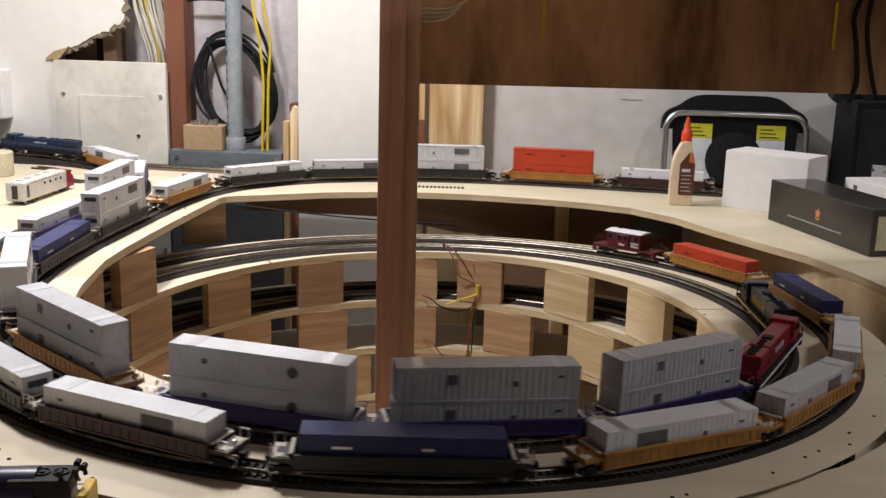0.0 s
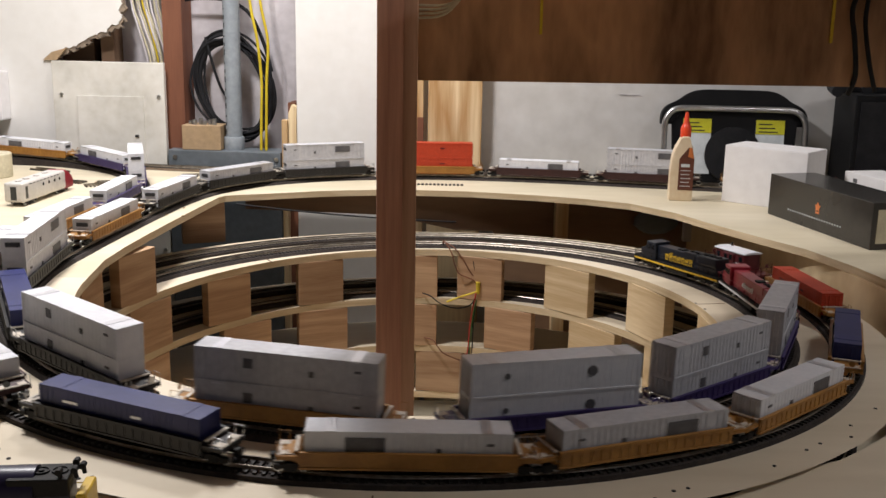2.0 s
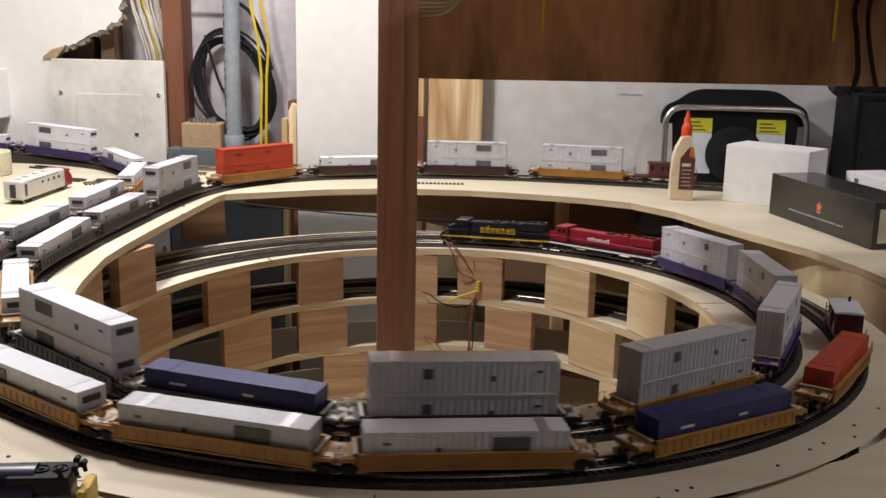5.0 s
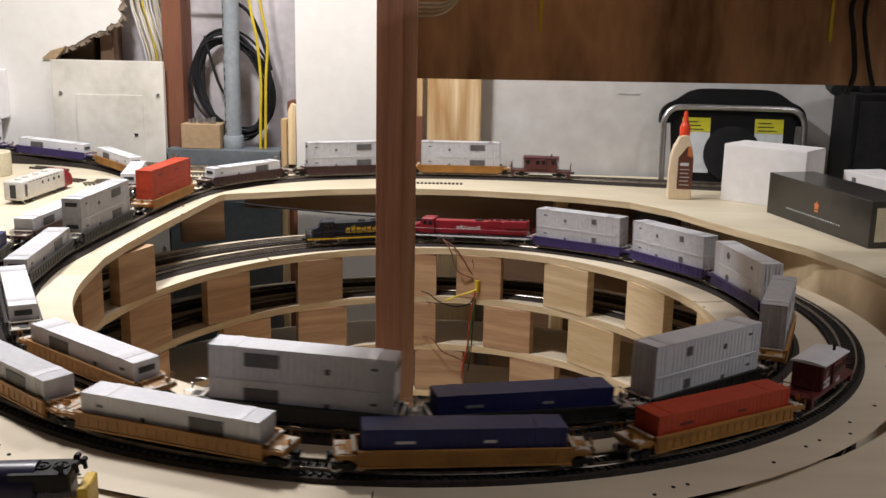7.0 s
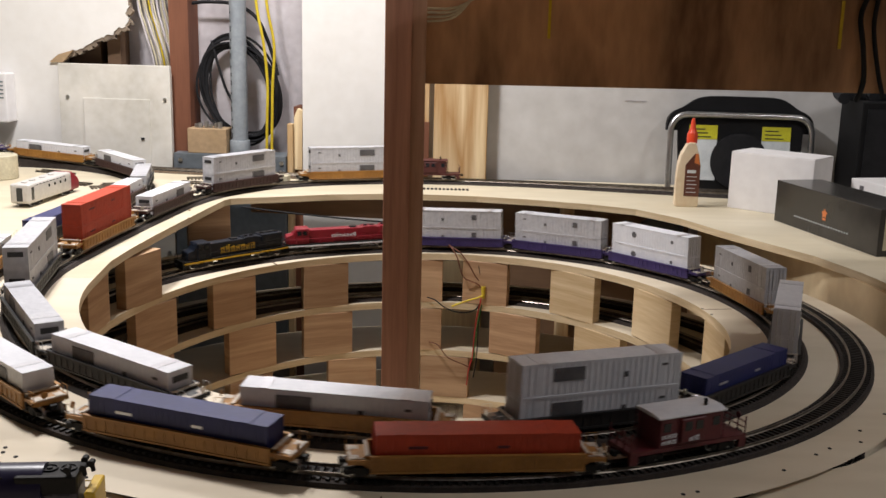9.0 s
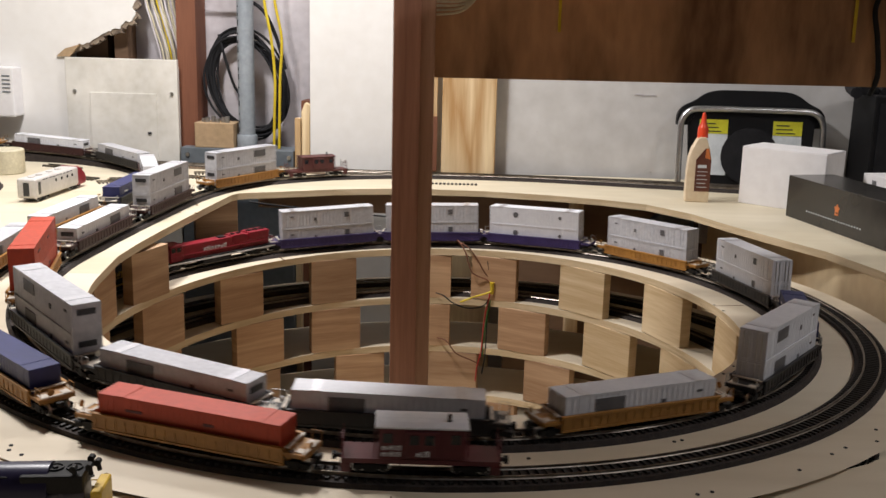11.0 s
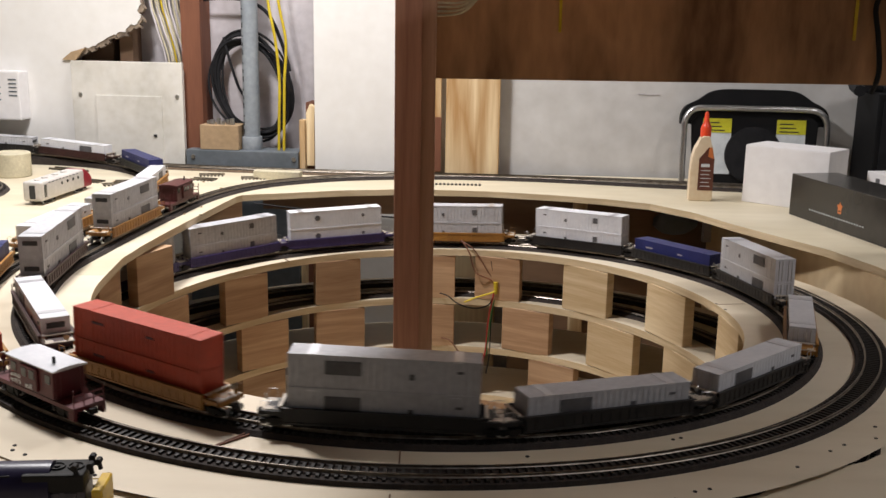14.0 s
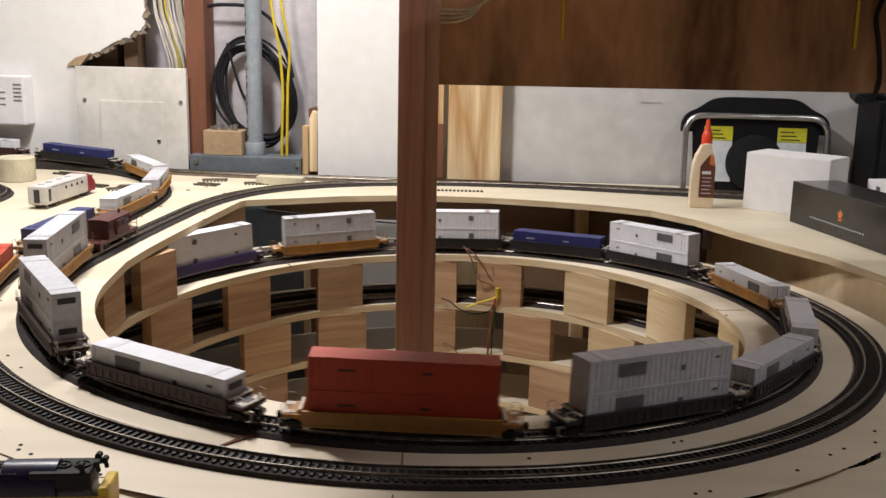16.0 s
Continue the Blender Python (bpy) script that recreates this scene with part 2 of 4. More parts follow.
def tube(bm, pts, r, n=8):
    """A round tube along a list of points."""
    pts = [Vector(p) for p in pts]
    rings = []
    side = None
    for i, p in enumerate(pts):
        d = (pts[min(i + 1, len(pts) - 1)] - pts[max(i - 1, 0)]).normalized()
        if side is None:
            side = d.orthogonal().normalized()
        side = (side - d * side.dot(d)).normalized()
        up = d.cross(side)
        rings.append([bm.verts.new(p + r * (side * math.cos(2 * math.pi * k / n) + up * math.sin(2 * math.pi * k / n))) for k in range(n)])
    for a, b in zip(rings, rings[1:]):
        for k in range(n):
            bm.faces.new((a[k], a[(k + 1) % n], b[(k + 1) % n], b[k]))
    bm.faces.new(rings[0][::-1])
    bm.faces.new(rings[-1])


def smooth_line(ctrl, steps=8):
    pts = [Vector(p) for p in ctrl]
    out = []
    for i in range(len(pts) - 1):
        p0, p1, p2, p3 = pts[max(i - 1, 0)], pts[i], pts[i + 1], pts[min(i + 2, len(pts) - 1)]
        for k in range(steps):
            t = k / steps
            out.append(0.5 * ((2 * p1) + (p2 - p0) * t + (2 * p0 - 5 * p1 + 4 * p2 - p3) * t * t + (3 * p1 - p0 - 3 * p2 + p3) * t ** 3))
    out.append(pts[-1])
    return out


def mesh_of(bm, name, material, round_shade=False):
    bmesh.ops.recalc_face_normals(bm, faces=bm.faces[:])
    me = bpy.data.meshes.new(name)
    bm.to_mesh(me)
    bm.free()
    for m in material if isinstance(material, (list, tuple)) else (material,):
        me.materials.append(m)
    if round_shade:
        me.shade_smooth()
        me.set_sharp_from_angle(angle=radians(35))
    return me


def part(name, bm, material, parent, label="", round_shade=False, m=None):
    ob = new(name, mesh_of(bm, name, material, round_shade))
    ob.parent = parent
    if m is not None:
        ob.matrix_basis = m
    if label:
        ob["label"] = label
    return ob


def solid(name, bm, material, label="", category="", kind="", group="", m=None, round_shade=False):
    ob = new(name, mesh_of(bm, name, material, round_shade))
    if m is not None:
        ob.matrix_basis = m
    return tagged(ob, label, category, group, kind)


def holder(name, label, category, m=None, group="", kind=""):
    ob = new(name)
    ob.empty_display_size = 0.02
    if m is not None:
        ob.matrix_basis = m
    return tagged(ob, label, category, group, kind)


# ---- plan of the two tracks: flat bench above, then a spiral going down ----
def spiral_z(th):
    return -0.0929 * (th + 90) / 360 - 0.002 * (1 - math.cos(radians(min(th, 90) + 90)))


INNER_TOP = ((1.9, .40, .028), (1.3, .56, .028), (.9, .665, .028), (.548, .753, .028), (.318, .812, .028), (.198, .831, .028),
             (.075, .840, .028), (-.047, .830, .028), (-.167, .798, .028), (-.270, .738, .028), (-.328, .680, .028),
             (-.371, .605, .028), (-.403, .505, .028), (-.425, .38, .028), (-.446, .25, .0275), (-.466, .12, .026))
OUTER_TOP = ((-1.9, 1.08, .052), (-1.4, 1.04, .050), (-1.0, 1.005, .046), (-.86, .985, .041), (-.79, .972, .038),
             (-.72, .945, .034), (-.64, .893, .031), (-.578, .825, .029), (-.533, .745, .028), (-.503, .64, .028),
             (-.497, .53, .028), (-.503, .41, .028), (-.520, .27, .0275), (-.541, .13, .026))
BACK_LINE = ((1.9, .42, .028), (1.3, .60, .028), (.9, .70, .028), (.45, .80, .028), (.2, .836, .028), (-.048, .861, .028), (-.172, .873, .028),
             (-.299, .891, .028), (-.427, .910, .028), (-.559, .939, .028), (-.75, .99, .03), (-.9, 1.03, .03))


class Line:
    def __init__(self, ctrl, steps=12):
        self.p = smooth_line(ctrl, steps)
        self.s = [0.0]
        for a, b in zip(self.p, self.p[1:]):
            self.s.append(self.s[-1] + (b - a).length)
        self.xyz = np.array([tuple(v) for v in self.p])

    def at(self, s):
        return Vector([float(np.interp(s, self.s, self.xyz[:, i])) for i in range(3)])

    def frame_at(self, s):
        d = (self.at(s + 0.006) - self.at(s - 0.006)).normalized()
        return self.at(s), d, Vector((-d.y, d.x, 0)).normalized()


def spiral(top, left, right, deep, rear, end=1200):
    pts = list(top)
    for th in range(-180, end + 1, 15):
        a = radians(th)
        c = math.cos(a)
        pts.append(((left if c < 0 and th <= -90 else right) * c, (rear if math.sin(a) > 0 else deep) * math.sin(a), spiral_z(th)))
    return pts


INNER = Line(spiral(INNER_TOP, .482, .5075, .495, .520))
OUTER = Line(spiral(OUTER_TOP, .557, .5844, .572, .588))
BACK = Line(BACK_LINE)


# ---- room shell ----
WALLM = Matrix.Translation((0, 0.96, 0)) @ Matrix.Rotation(math.atan(-0.13), 4, "Z")


def slab(name, x0, x1, y0, y1, z0, z1, material, label, m=None, category="wall", kind="structure"):
    bm = bmesh.new()
    box(bm, x0, x1, y0, y1, z0, z1)
    return solid(name, bm, material, label, category, kind, m=m)


slab("floor", -2.6, 2.4, -3.2, 1.7, -1.1, -1.05, M_FLOOR, "bare grey concrete basement floor", category="floor")
# ceiling, west and south walls stay out of view, dark to limit bounce
slab("ceiling", -2.6, 2.4, -3.2, 1.7, 1.32, 1.36, M_CEIL, "unseen ceiling, kept dark to cut bounced light", category="ceiling")
slab("wall_west", -2.6, -2.5, -3.2, 1.7, -1.05, 1.32, M_DARKWALL, "unseen side wall, kept dark to cut bounced light")
slab("wall_east", 2.3, 2.4, -3.2, 1.7, -1.05, 1.32, M_GREYWALL, "plain grey painted side wall")
slab("wall_south", -2.5, 2.3, -3.2, -3.1, -1.05, 1.32, M_DARKWALL, "unseen wall closing the room, kept dark to cut bounced light")
# north wall: drywall with a torn opening, an open stud bay, a white board and a grey painted stretch
slab("wall_north", -0.232, -0.045, 0.0, 0.012, -1.05, 1.32, M_WALL, "bright white drywall sheet beside the open bay", WALLM)
slab("wall_north", -0.045, 2.6, 0.014, 0.03, -1.05, 1.32, M_GREYWALL, "grey painted wall with scuffs and nail marks", WALLM)
slab("wall_north", -2.7, 2.6, 0.09, 0.11, -1.05, 1.32, M_BAY, "bare grey gypsum backing of the open stud bay", WALLM)
bm = bmesh.new()
tear = [(-0.812, 0.262), (-0.795, 0.270), (-0.768, 0.286), (-0.745, 0.288), (-0.722, 0.306), (-0.700, 0.313), (-0.690, 0.322), (-0.672, 0.324),
        (-0.655, 0.338), (-0.640, 0.340), (-0.634, 0.356), (-0.640, 0.372), (-0.630, 0.386), (-0.636, 0.402), (-0.628, 0.43), (-0.61, 0.6), (-0.6, 1.32)]
rag = []
for (x0, z0), (x1, z1) in zip(tear, tear[1:]):
    for k in range(3):
        t = k / 3
        rag.append((x0 + (x1 - x0) * t + random.uniform(-.003, .003), z0 + (z1 - z0) * t + random.uniform(-.003, .003)))
outline = [(-2.7, -1.05), (-0.54, -1.05), (-0.54, 0.24), (-0.80, 0.24)] + rag + [(-0.6, 1.32), (-2.7, 1.32)]
prism(bm, outline, 0.0, 0.012)
solid("wall_north", bm, M_WALL, "white drywall torn open above the breaker panel", "wall", "structure", m=WALLM)
bm = bmesh.new()
for (x0, z0), (x1, z1) in zip(rag, rag[1:]):
    w = random.uniform(0.004, 0.011)
    prism(bm, [(x0 - 0.002, z0 + 0.002), (x1 - 0.002, z1 + 0.002), (x1 + w * .7, z1 - w), (x0 + w * .7, z0 - w)], 0.003, 0.016)
solid("torn_drywall_edge", bm, M_TORN, "ragged brown torn gypsum edge of the wall opening", "torn drywall", m=WALLM)
bm = bmesh.new()
prism(bm, [(-0.822, 0.258), (-0.79, 0.258), (-0.765, 0.286), (-0.80, 0.276)], -0.006, 0.001)
solid("torn_paper_flap", bm, M_KRAFT, "brown paper flap hanging from torn drywall", "torn drywall", m=WALLM)


# ---- bench and spiral ----
def hole_inner(th):
    a = radians(th)
    c, s = math.cos(a), math.sin(a)
    ax = 0.415 if c < 0 and th <= -90 else 0.437
    return Vector((ax * c, (0.490 if s > 0 else 0.432) * s, 0))


def turn(parent, th0, th1, label):
    """One stretch of the sloping plywood ring, 12 mm thick."""
    bm = bmesh.new()
    rows = []
    for k in range(int((th1 - th0) / 4) + 1):
        th = th0 + 4 * k
        a, z = radians(th), spiral_z(th)
        i = hole_inner(th)
        o = Vector((0.645 * math.cos(a), 0.645 * math.sin(a), 0))
        rows.append([bm.verts.new((p.x, p.y, h)) for p, h in ((i, z), (i.lerp(o, .5), z), (o, z), (o * .965, z - .012), (i, z - .012))])
    for r0, r1 in zip(rows, rows[1:]):
        for j in range(5):
            f = bm.faces.new((r0[j], r0[(j + 1) % 5], r1[(j + 1) % 5], r1[j]))
            f.material_index = 1 if j in (2, 4) else 0
    for r in (rows[0], rows[-1]):
        bm.faces.new(r)
    return part("plywood_ring", bm, (M_DECK, M_EDGE), parent, label)


helix = holder("helix", "birch plywood railway helix with pine spacer blocks", "model helix")
turn(helix, -180, 0, "pale plywood ring, the topmost half turn")
for k in range(4):
    turn(helix, 360 * k, 360 * k + 180, "")
    if k < 3:
        turn(helix, 360 * k + 180, 360 * k + 360, "")

BLOCKS = (((181, 170), (159, 147), (137, 126), (114, 103), (90, 80), (75, 64), (53, 41), (30, 18), (5, -6), (205, 194), (229, 218), (253, 242), (277, 266), (301, 290), (325, 314)),
          ((159, 148), (133, 121), (114, 102), (92, 80), (68, 56), (46, 33), (24, 12), (183, 172), (207, 196), (231, 220), (255, 244), (279, 268), (303, 292), (327, 316), (351, 340)),
          ((155, 144), (133, 122), (108, 96), (85, 73), (61, 49), (37, 26), (14, 3), (177, 166), (199, 188), (223, 212), (247, 236), (271, 260), (295, 284), (319, 308), (343, 332)),
          ((120, 109), (97, 86), (74, 63), (50, 39), (27, 16), (143, 132), (166, 155)))
for lv, row in enumerate(BLOCKS):
    for a0, a1 in row:
        p0, p1 = hole_inner(a0), hole_inner(a1)
        mid, d = (p0 + p1) / 2, (p1 - p0)
        th = (a0 + a1) / 2
        top, low = spiral_z(th + 360 * lv) - .0122, spiral_z(th + 360 * (lv + 1))
        w = d.length / 2
        yaw = math.degrees(math.atan2(d.y, d.x)) + random.uniform(-2, 2)
        bm = bmesh.new()
        box(bm, -w, w, -.0095, .0095, 0, top - low)
        bevel(bm, .0007)
        out = mid.normalized() * .0105
        # right rear blocks take the brighter copy that paints in direct lamp light
        part("spacer_block", bm, M_LITBLOCK if th < 54 else M_BLOCK, helix, m=pose(mid.x + out.x, mid.y + out.y, low, 0, 0, yaw))
# taller blocks that carry the bench over the spiral
for x0, y0, x1, y1, low, top in ((-.415, .156, -.380, .238, -.070, .0100), (-.434, .028, -.427, .106, -.073, .0155), (-.325, .602, -.402, .577, -.062, .0155)):
    d = Vector((x1 - x0, y1 - y0, 0))
    w = d.length / 2
    bm = bmesh.new()
    box(bm, -w, w, -.0095, .0095, 0, top - low)
    bevel(bm, .0007)
    part("spacer_block", bm, M_BLOCK, helix, "taller spacer block under the flat bench", m=pose((x0 + x1) / 2 - .010, (y0 + y1) / 2 + .003, low, 0, 0, math.degrees(math.atan2(d.y, d.x))))

# flat bench around the spiral
HOLE = [(-.415, 0.0, .0213), (-.416, .084, .0249), (-.407, .16, .0267), (-.394, .249, .0275), (-.378, .35, .028), (-.357, .48, .028), (-.340, .58, .028), (-.331, .598, .028), (-.315, .606, .028),
        (-.263, .623, .028), (-.15, .665, .028), (-.042, .686, .028), (.035, .687, .028), (.15, .676, .028), (.273, .642, .028), (.37, .603, .028), (.448, .557, .028), (.51, .468, .028),
        (.548, .369, .028), (.597, .262, .028), (.640, .174, .028), (.668, .065, .028), (.69, -.1, .028), (.70, -.35, .028)]
RIM = [(-2.5, 0.0), (-2.5, .084), (-2.5, .16), (-2.5, .249), (-2.5, .35), (-2.5, .48), (-2.5, .7), (-2.5, .9), (-2.5, 1.20),
       (-.9, 1.055), (-.5, .955), (-.1, .903), (.1, .878), (.3, .905), (.5, .889), (.7, .866), (.9, .844), (1.5, .766), (2.3, .66), (2.3, .262), (2.3, .174), (2.3, .065), (2.3, -.1), (2.3, -.35)]
bm = bmesh.new()
rows = []
for (hx, hy, hz), (ox, oy) in zip(HOLE, RIM):
    rows.append([bm.verts.new(v) for v in ((hx, hy, hz), (ox, oy, hz), (ox, oy, hz - .012), (hx, hy, hz - .012))])
for a, b in zip(rows, rows[1:]):
    for j in range(4):
        bm.faces.new((a[j], a[(j + 1) % 4], b[(j + 1) % 4], b[j])).material_index = 1 if j == 3 else 0
bm.faces.new(rows[0]), bm.faces.new(rows[-1])
solid("benchtop", bm, (M_PLY, M_EDGE), "pale birch plywood benchtop cut out round the helix", "benchtop", "structure")
# front apron under and before the spiral
bm = bmesh.new()
prv = None
for k in range(61):
    th = -180 + 3 * k
    rin = .639 if th <= -54 else .645 + .0008 * (th + 54)
    ca, sa = math.cos(radians(th)), math.sin(radians(th))
    x, y = .648 * ca, .648 * sa
    z = -.0135 + min(1, max(0, (.1 - x) / .75)) * .034
    far = (x * 2.6, -1.05 if abs(x) < .55 else y * 1.8 - .3)
    cur = [bm.verts.new(v) for v in ((rin * ca, rin * sa, z), (*far, z), (*far, z - .012), (rin * ca, rin * sa, z - .012))]
    if prv:
        for j in range(4):
            bm.faces.new((prv[j], prv[(j + 1) % 4], cur[(j + 1) % 4], cur[j])).material_index = 1 if j == 3 else 0
    prv = cur
solid("front_apron", bm, (M_DECK, M_EDGE), "pale plywood apron around the front of the helix", "benchtop", "structure")
slab("base_board", -.75, .75, -.66, .75, -.47, -.45, M_PLY, "plywood base board under the helix", category="benchtop")
bm = bmesh.new()
# the drop to -.44 right of x .20 is added to keep the gaps dark
prism(bm, [(-.31, -.020), (-.02, -.030), (.12, -.060), (.20, -.062), (.20, -.44), (.62, -.44), (.62, .0155), (-.31, .0155)], .716, .728)
solid("back_board", bm, M_UNDER, "dark brown board below the bench back, extended down to darken the right gaps", "board", "structure")
slab("side_panel", .668, .680, -.15, .62, -.33, .0155, M_KNOTPLY, "knotty plywood panel at the side of the helix", m=Matrix.Rotation(radians(6), 4, "Z"), category="panel")


# ---- track ----
def ribbon(line, s0, s1, step, offs):
    """Sweeps a cross-section (sideways, up) along a line; returns vertices and faces."""
    vs, fs = [], []
    n = len(offs)
    k = max(2, int((s1 - s0) / step))
    for i in range(k + 1):
        p, d, side = line.frame_at(s0 + (s1 - s0) * i / k)
        vs += [tuple(p + side * a + Vector((0, 0, b))) for a, b in offs]
        if i:
            o = i * n
            fs += [(o - n + j, o - n + (j + 1) % n, o + (j + 1) % n, o + j) for j in range(n)]
    fs += [tuple(range(n)), tuple(range(k * n, k * n + n))]
    return vs, fs


def from_lists(name, vs, fs, material, parent, label="", kind=""):
    me = bpy.data.meshes.new(name)
    me.from_pydata(vs, [], fs)
    me.materials.append(material)
    ob = new(name, me)
    ob.parent = parent
    return tagged(ob, label, kind=kind)


def track(line, s0, s1, label, cork=M_CORK, rise=0.0):
    ob = holder("track", label, "model railway track")
    from_lists("roadbed", *ribbon(line, s0, s1, .02, ((-.023, -.001 - rise), (-.0185, .0045), (.0185, .0045), (.023, -.001 - rise))), cork, ob)
    for w in (-1, 1):
        c = w * .0087
        from_lists("rail", *ribbon(line, s0, s1, .012, ((c - .0011, .0064), (c - .0004, .0072), (c - .0006, .0093), (c + .0006, .0093), (c + .0004, .0072), (c + .0011, .0064))), M_RAIL, ob)
    vs, fs = [], []
    n = int((s1 - s0) / .0075)
    for i in range(n):
        p, d, side = line.frame_at(s0 + .0075 * (i + .5))
        p = p + side * random.uniform(-.0003, .0003)
        o = len(vs)
        for z in (.0044, .0064):
            for a, b in ((-.0014, -.0152), (.0014, -.0152), (.0014, .0152), (-.0014, .0152)):
                q = p + d * a + side * b
                vs.append((q.x, q.y, q.z + z))
        fs += [(o + 4, o + 5, o + 6, o + 7), (o, o + 1, o + 5, o + 4), (o + 1, o + 2, o + 6, o + 5), (o + 2, o + 3, o + 7, o + 6), (o + 3, o, o + 4, o + 7)]
    from_lists("tie_run", vs, fs, M_TIE, ob, "black plastic ties", "stuff")
    return ob


track(INNER, .05, 10.6, "inner track loop on dark roadbed, nickel rails")
track(OUTER, .05, 10.9, "outer track loop on dark roadbed, nickel rails", rise=.03)
track(BACK, .1, BACK.s[-1] - .02, "straight back track along the wall", M_CORK2)


# ---- rolling stock ----
def wheelset(parent, x, gauge=.0165, r=.0052):
    bm = bmesh.new()
    for w in (-1, 1):
        cyl(bm, r, (x, w * (gauge / 2 - .001), .0093 + r), (x, w * (gauge / 2 + .0015), .0093 + r), 14)
    cyl(bm, .0012, (x, -.0075, .0093 + r), (x, .0075, .0093 + r), 6)
    part("wheelset", bm, M_STEEL, parent, "bright metal wheelset", True)


def truck(parent, x, axles=2, span=.0205, r=.0052):
    bm = bmesh.new()
    xs = [x + span * (i - (axles - 1) / 2) for i in range(axles)]
    for w in (-1, 1):
        box(bm, xs[0] - .004, xs[-1] + .004, w * .0115 - .0012, w * .0115 + .0012, .0128, .0168)
        box(bm, x - .005, x + .005, w * .012 - .0015, w * .012 + .0015, .0108, .0178)
        for a in xs:
            box(bm, a - .0022, a + .0022, w * .0122 - .0014, w * .0122 + .0014, .012, .0165)
    box(bm, x - .004, x + .004, -.011, .011, .0155, .0195)
    ob = part("truck", bm, M_TRUCK, parent)
    for a in xs:
        wheelset(ob, a, r=r)
    return ob


def coupler(parent, x):
    s = 1 if x > 0 else -1
    bm = bmesh.new()
    box(bm, min(x - s * .012, x), max(x - s * .012, x), -.0013, .0013, .0175, .0203)
    box(bm, min(x, x + s * .0035), max(x, x + s * .0035), -.0032, .0032, .0165, .0213)
    part("coupler", bm, M_TRUCK, parent)


def container(parent, z0, paint, style, way=-1, h=.0325):
    """A 48-foot container, 168 mm long: one corrugated shell, rails, roof bands, door end and markings."""
    L, W = .084, .0142
    n, deep, fill = (26, .00045, .5) if style not in ("smooth", "round") else (28, .0003, .85)
    half = []
    step = (2 * L - .008) / n
    for i in range(n):
        x = -L + .004 + step * i
        if abs(abs(x + step / 2) - .0635) < .0035:
            continue
        half += [(x, W), (x + step * (1 - fill) * .3, W - deep), (x + step * (1 - fill) * .9, W - deep), (x + step * (1 - fill), W)]
    half = [(-L, W)] + half + [(L, W)]
    outline = half + [(x, -y) for x, y in reversed(half)]
    bm = bmesh.new()
    lo = [bm.verts.new((x, y, z0 + .0006)) for x, y in outline]
    hi = [bm.verts.new((x, y, z0 + h - .0006)) for x, y in outline]
    for i in range(len(outline)):
        k = (i + 1) % len(outline)
        bm.faces.new((lo[i], lo[k], hi[k], hi[i]))
    bm.faces.new(lo), bm.faces.new(hi)
    for z, e, o in ((z0, .0020, .0007), (z0 + h - .0018, .0018, .0003)):
        box(bm, -L - .0004, L + .0004, -W - o, W + o, z, z + e)
    ob = part("container", bm, paint, parent)
    for s in (-1, 1):
        bm = bmesh.new()
        box(bm, s * .0635 - .0045, s * .0635 + .0045, -W - .0004, W + .0004, z0 + h - .0012, z0 + h + .0004)
        part("roof_band", bm, M_BAND if paint in (M_GREY, M_WHITE) else paint, ob)
    for y in (-.0095, -.0045, .0045, .0095):
        bm = bmesh.new()
        cyl(bm, .0006, (way * (L + .0010), y, z0 + .002), (way * (L + .0010), y, z0 + h - .002), 6)
        part("lock_rod", bm, M_STEEL if style != "smooth" else paint, ob)
    for s in (-1, 1):
        marks = []
        if style in ("ribbed", "logo", "far_logo"):
            a, b, z1, z2 = (.030, .0385, .50, .78) if style == "ribbed" else (.020, .052, .46, .84)
            end = -way if style == "far_logo" else way
            marks.append(("logo_patch", end * (a + b) / 2, (b - a) / 2, z1, z2, M_MARK, "dark printed logo patch"))
            marks += [("marking", end * -.024, .0022, .42, .58, M_MARK, ""), ("marking", end * -.066, .0030, .66, .73, M_MARK, "")]
        elif style == "smooth":
            c = M_BAND if paint == M_BLUE else M_CABRED if paint == M_ORANGE else M_MARK
            marks += [("marking", s * .050, .008, .62, .69, c, "faint printed marking"), ("marking", s * -.02, .005, .62, .69, c, "")]
        for nm, x, w, z1, z2, c, lab in marks:
            bm = bmesh.new()
            box(bm, x - w, x + w, min(s * (W - .0012), s * (W + .0006)), max(s * (W - .0012), s * (W + .0006)), z0 + h * z1, z0 + h * z2)
            part(nm, bm, c, ob, lab)
        for x, r in ((.034, .0050), (-.050, .0028)) if style == "round" else ():
            bm = bmesh.new()
            cyl(bm, r, (x, s * (W - .0012), z0 + h * .60), (x, s * (W + .0006), z0 + h * .60), 18)
            part("logo_disc", bm, M_MARK, ob, "round dark printed emblem")
    for s in (-1, 1):
        for w in (-1, 1):
            bm = bmesh.new()
            x, y = s * (L - .0012), w * (W - .0009)
            box(bm, x - .0016, x + .0016, y - .0013, y + .0013, z0 + .0004, z0 + h - .0004)
            part("corner_post", bm, paint, ob)
    if style == "logo":
        bm = bmesh.new()
        box(bm, min(-way * (L + .0010), -way * (L - .0004)), max(-way * (L + .0010), -way * (L - .0004)), -.009, .009, z0 + h * .64, z0 + h * .82)
        part("logo_patch", bm, M_INK, ob, "dark printed end patch")
    for y in (-.0068, .0068):
        bm = bmesh.new()
        box(bm, min(way * (L + .0007), way * (L - .0004)), max(way * (L + .0007), way * (L - .0004)), y - .0058, y + .0058, z0 + .0028, z0 + h - .0026)
        part("door_leaf", bm, paint, ob)
    return ob


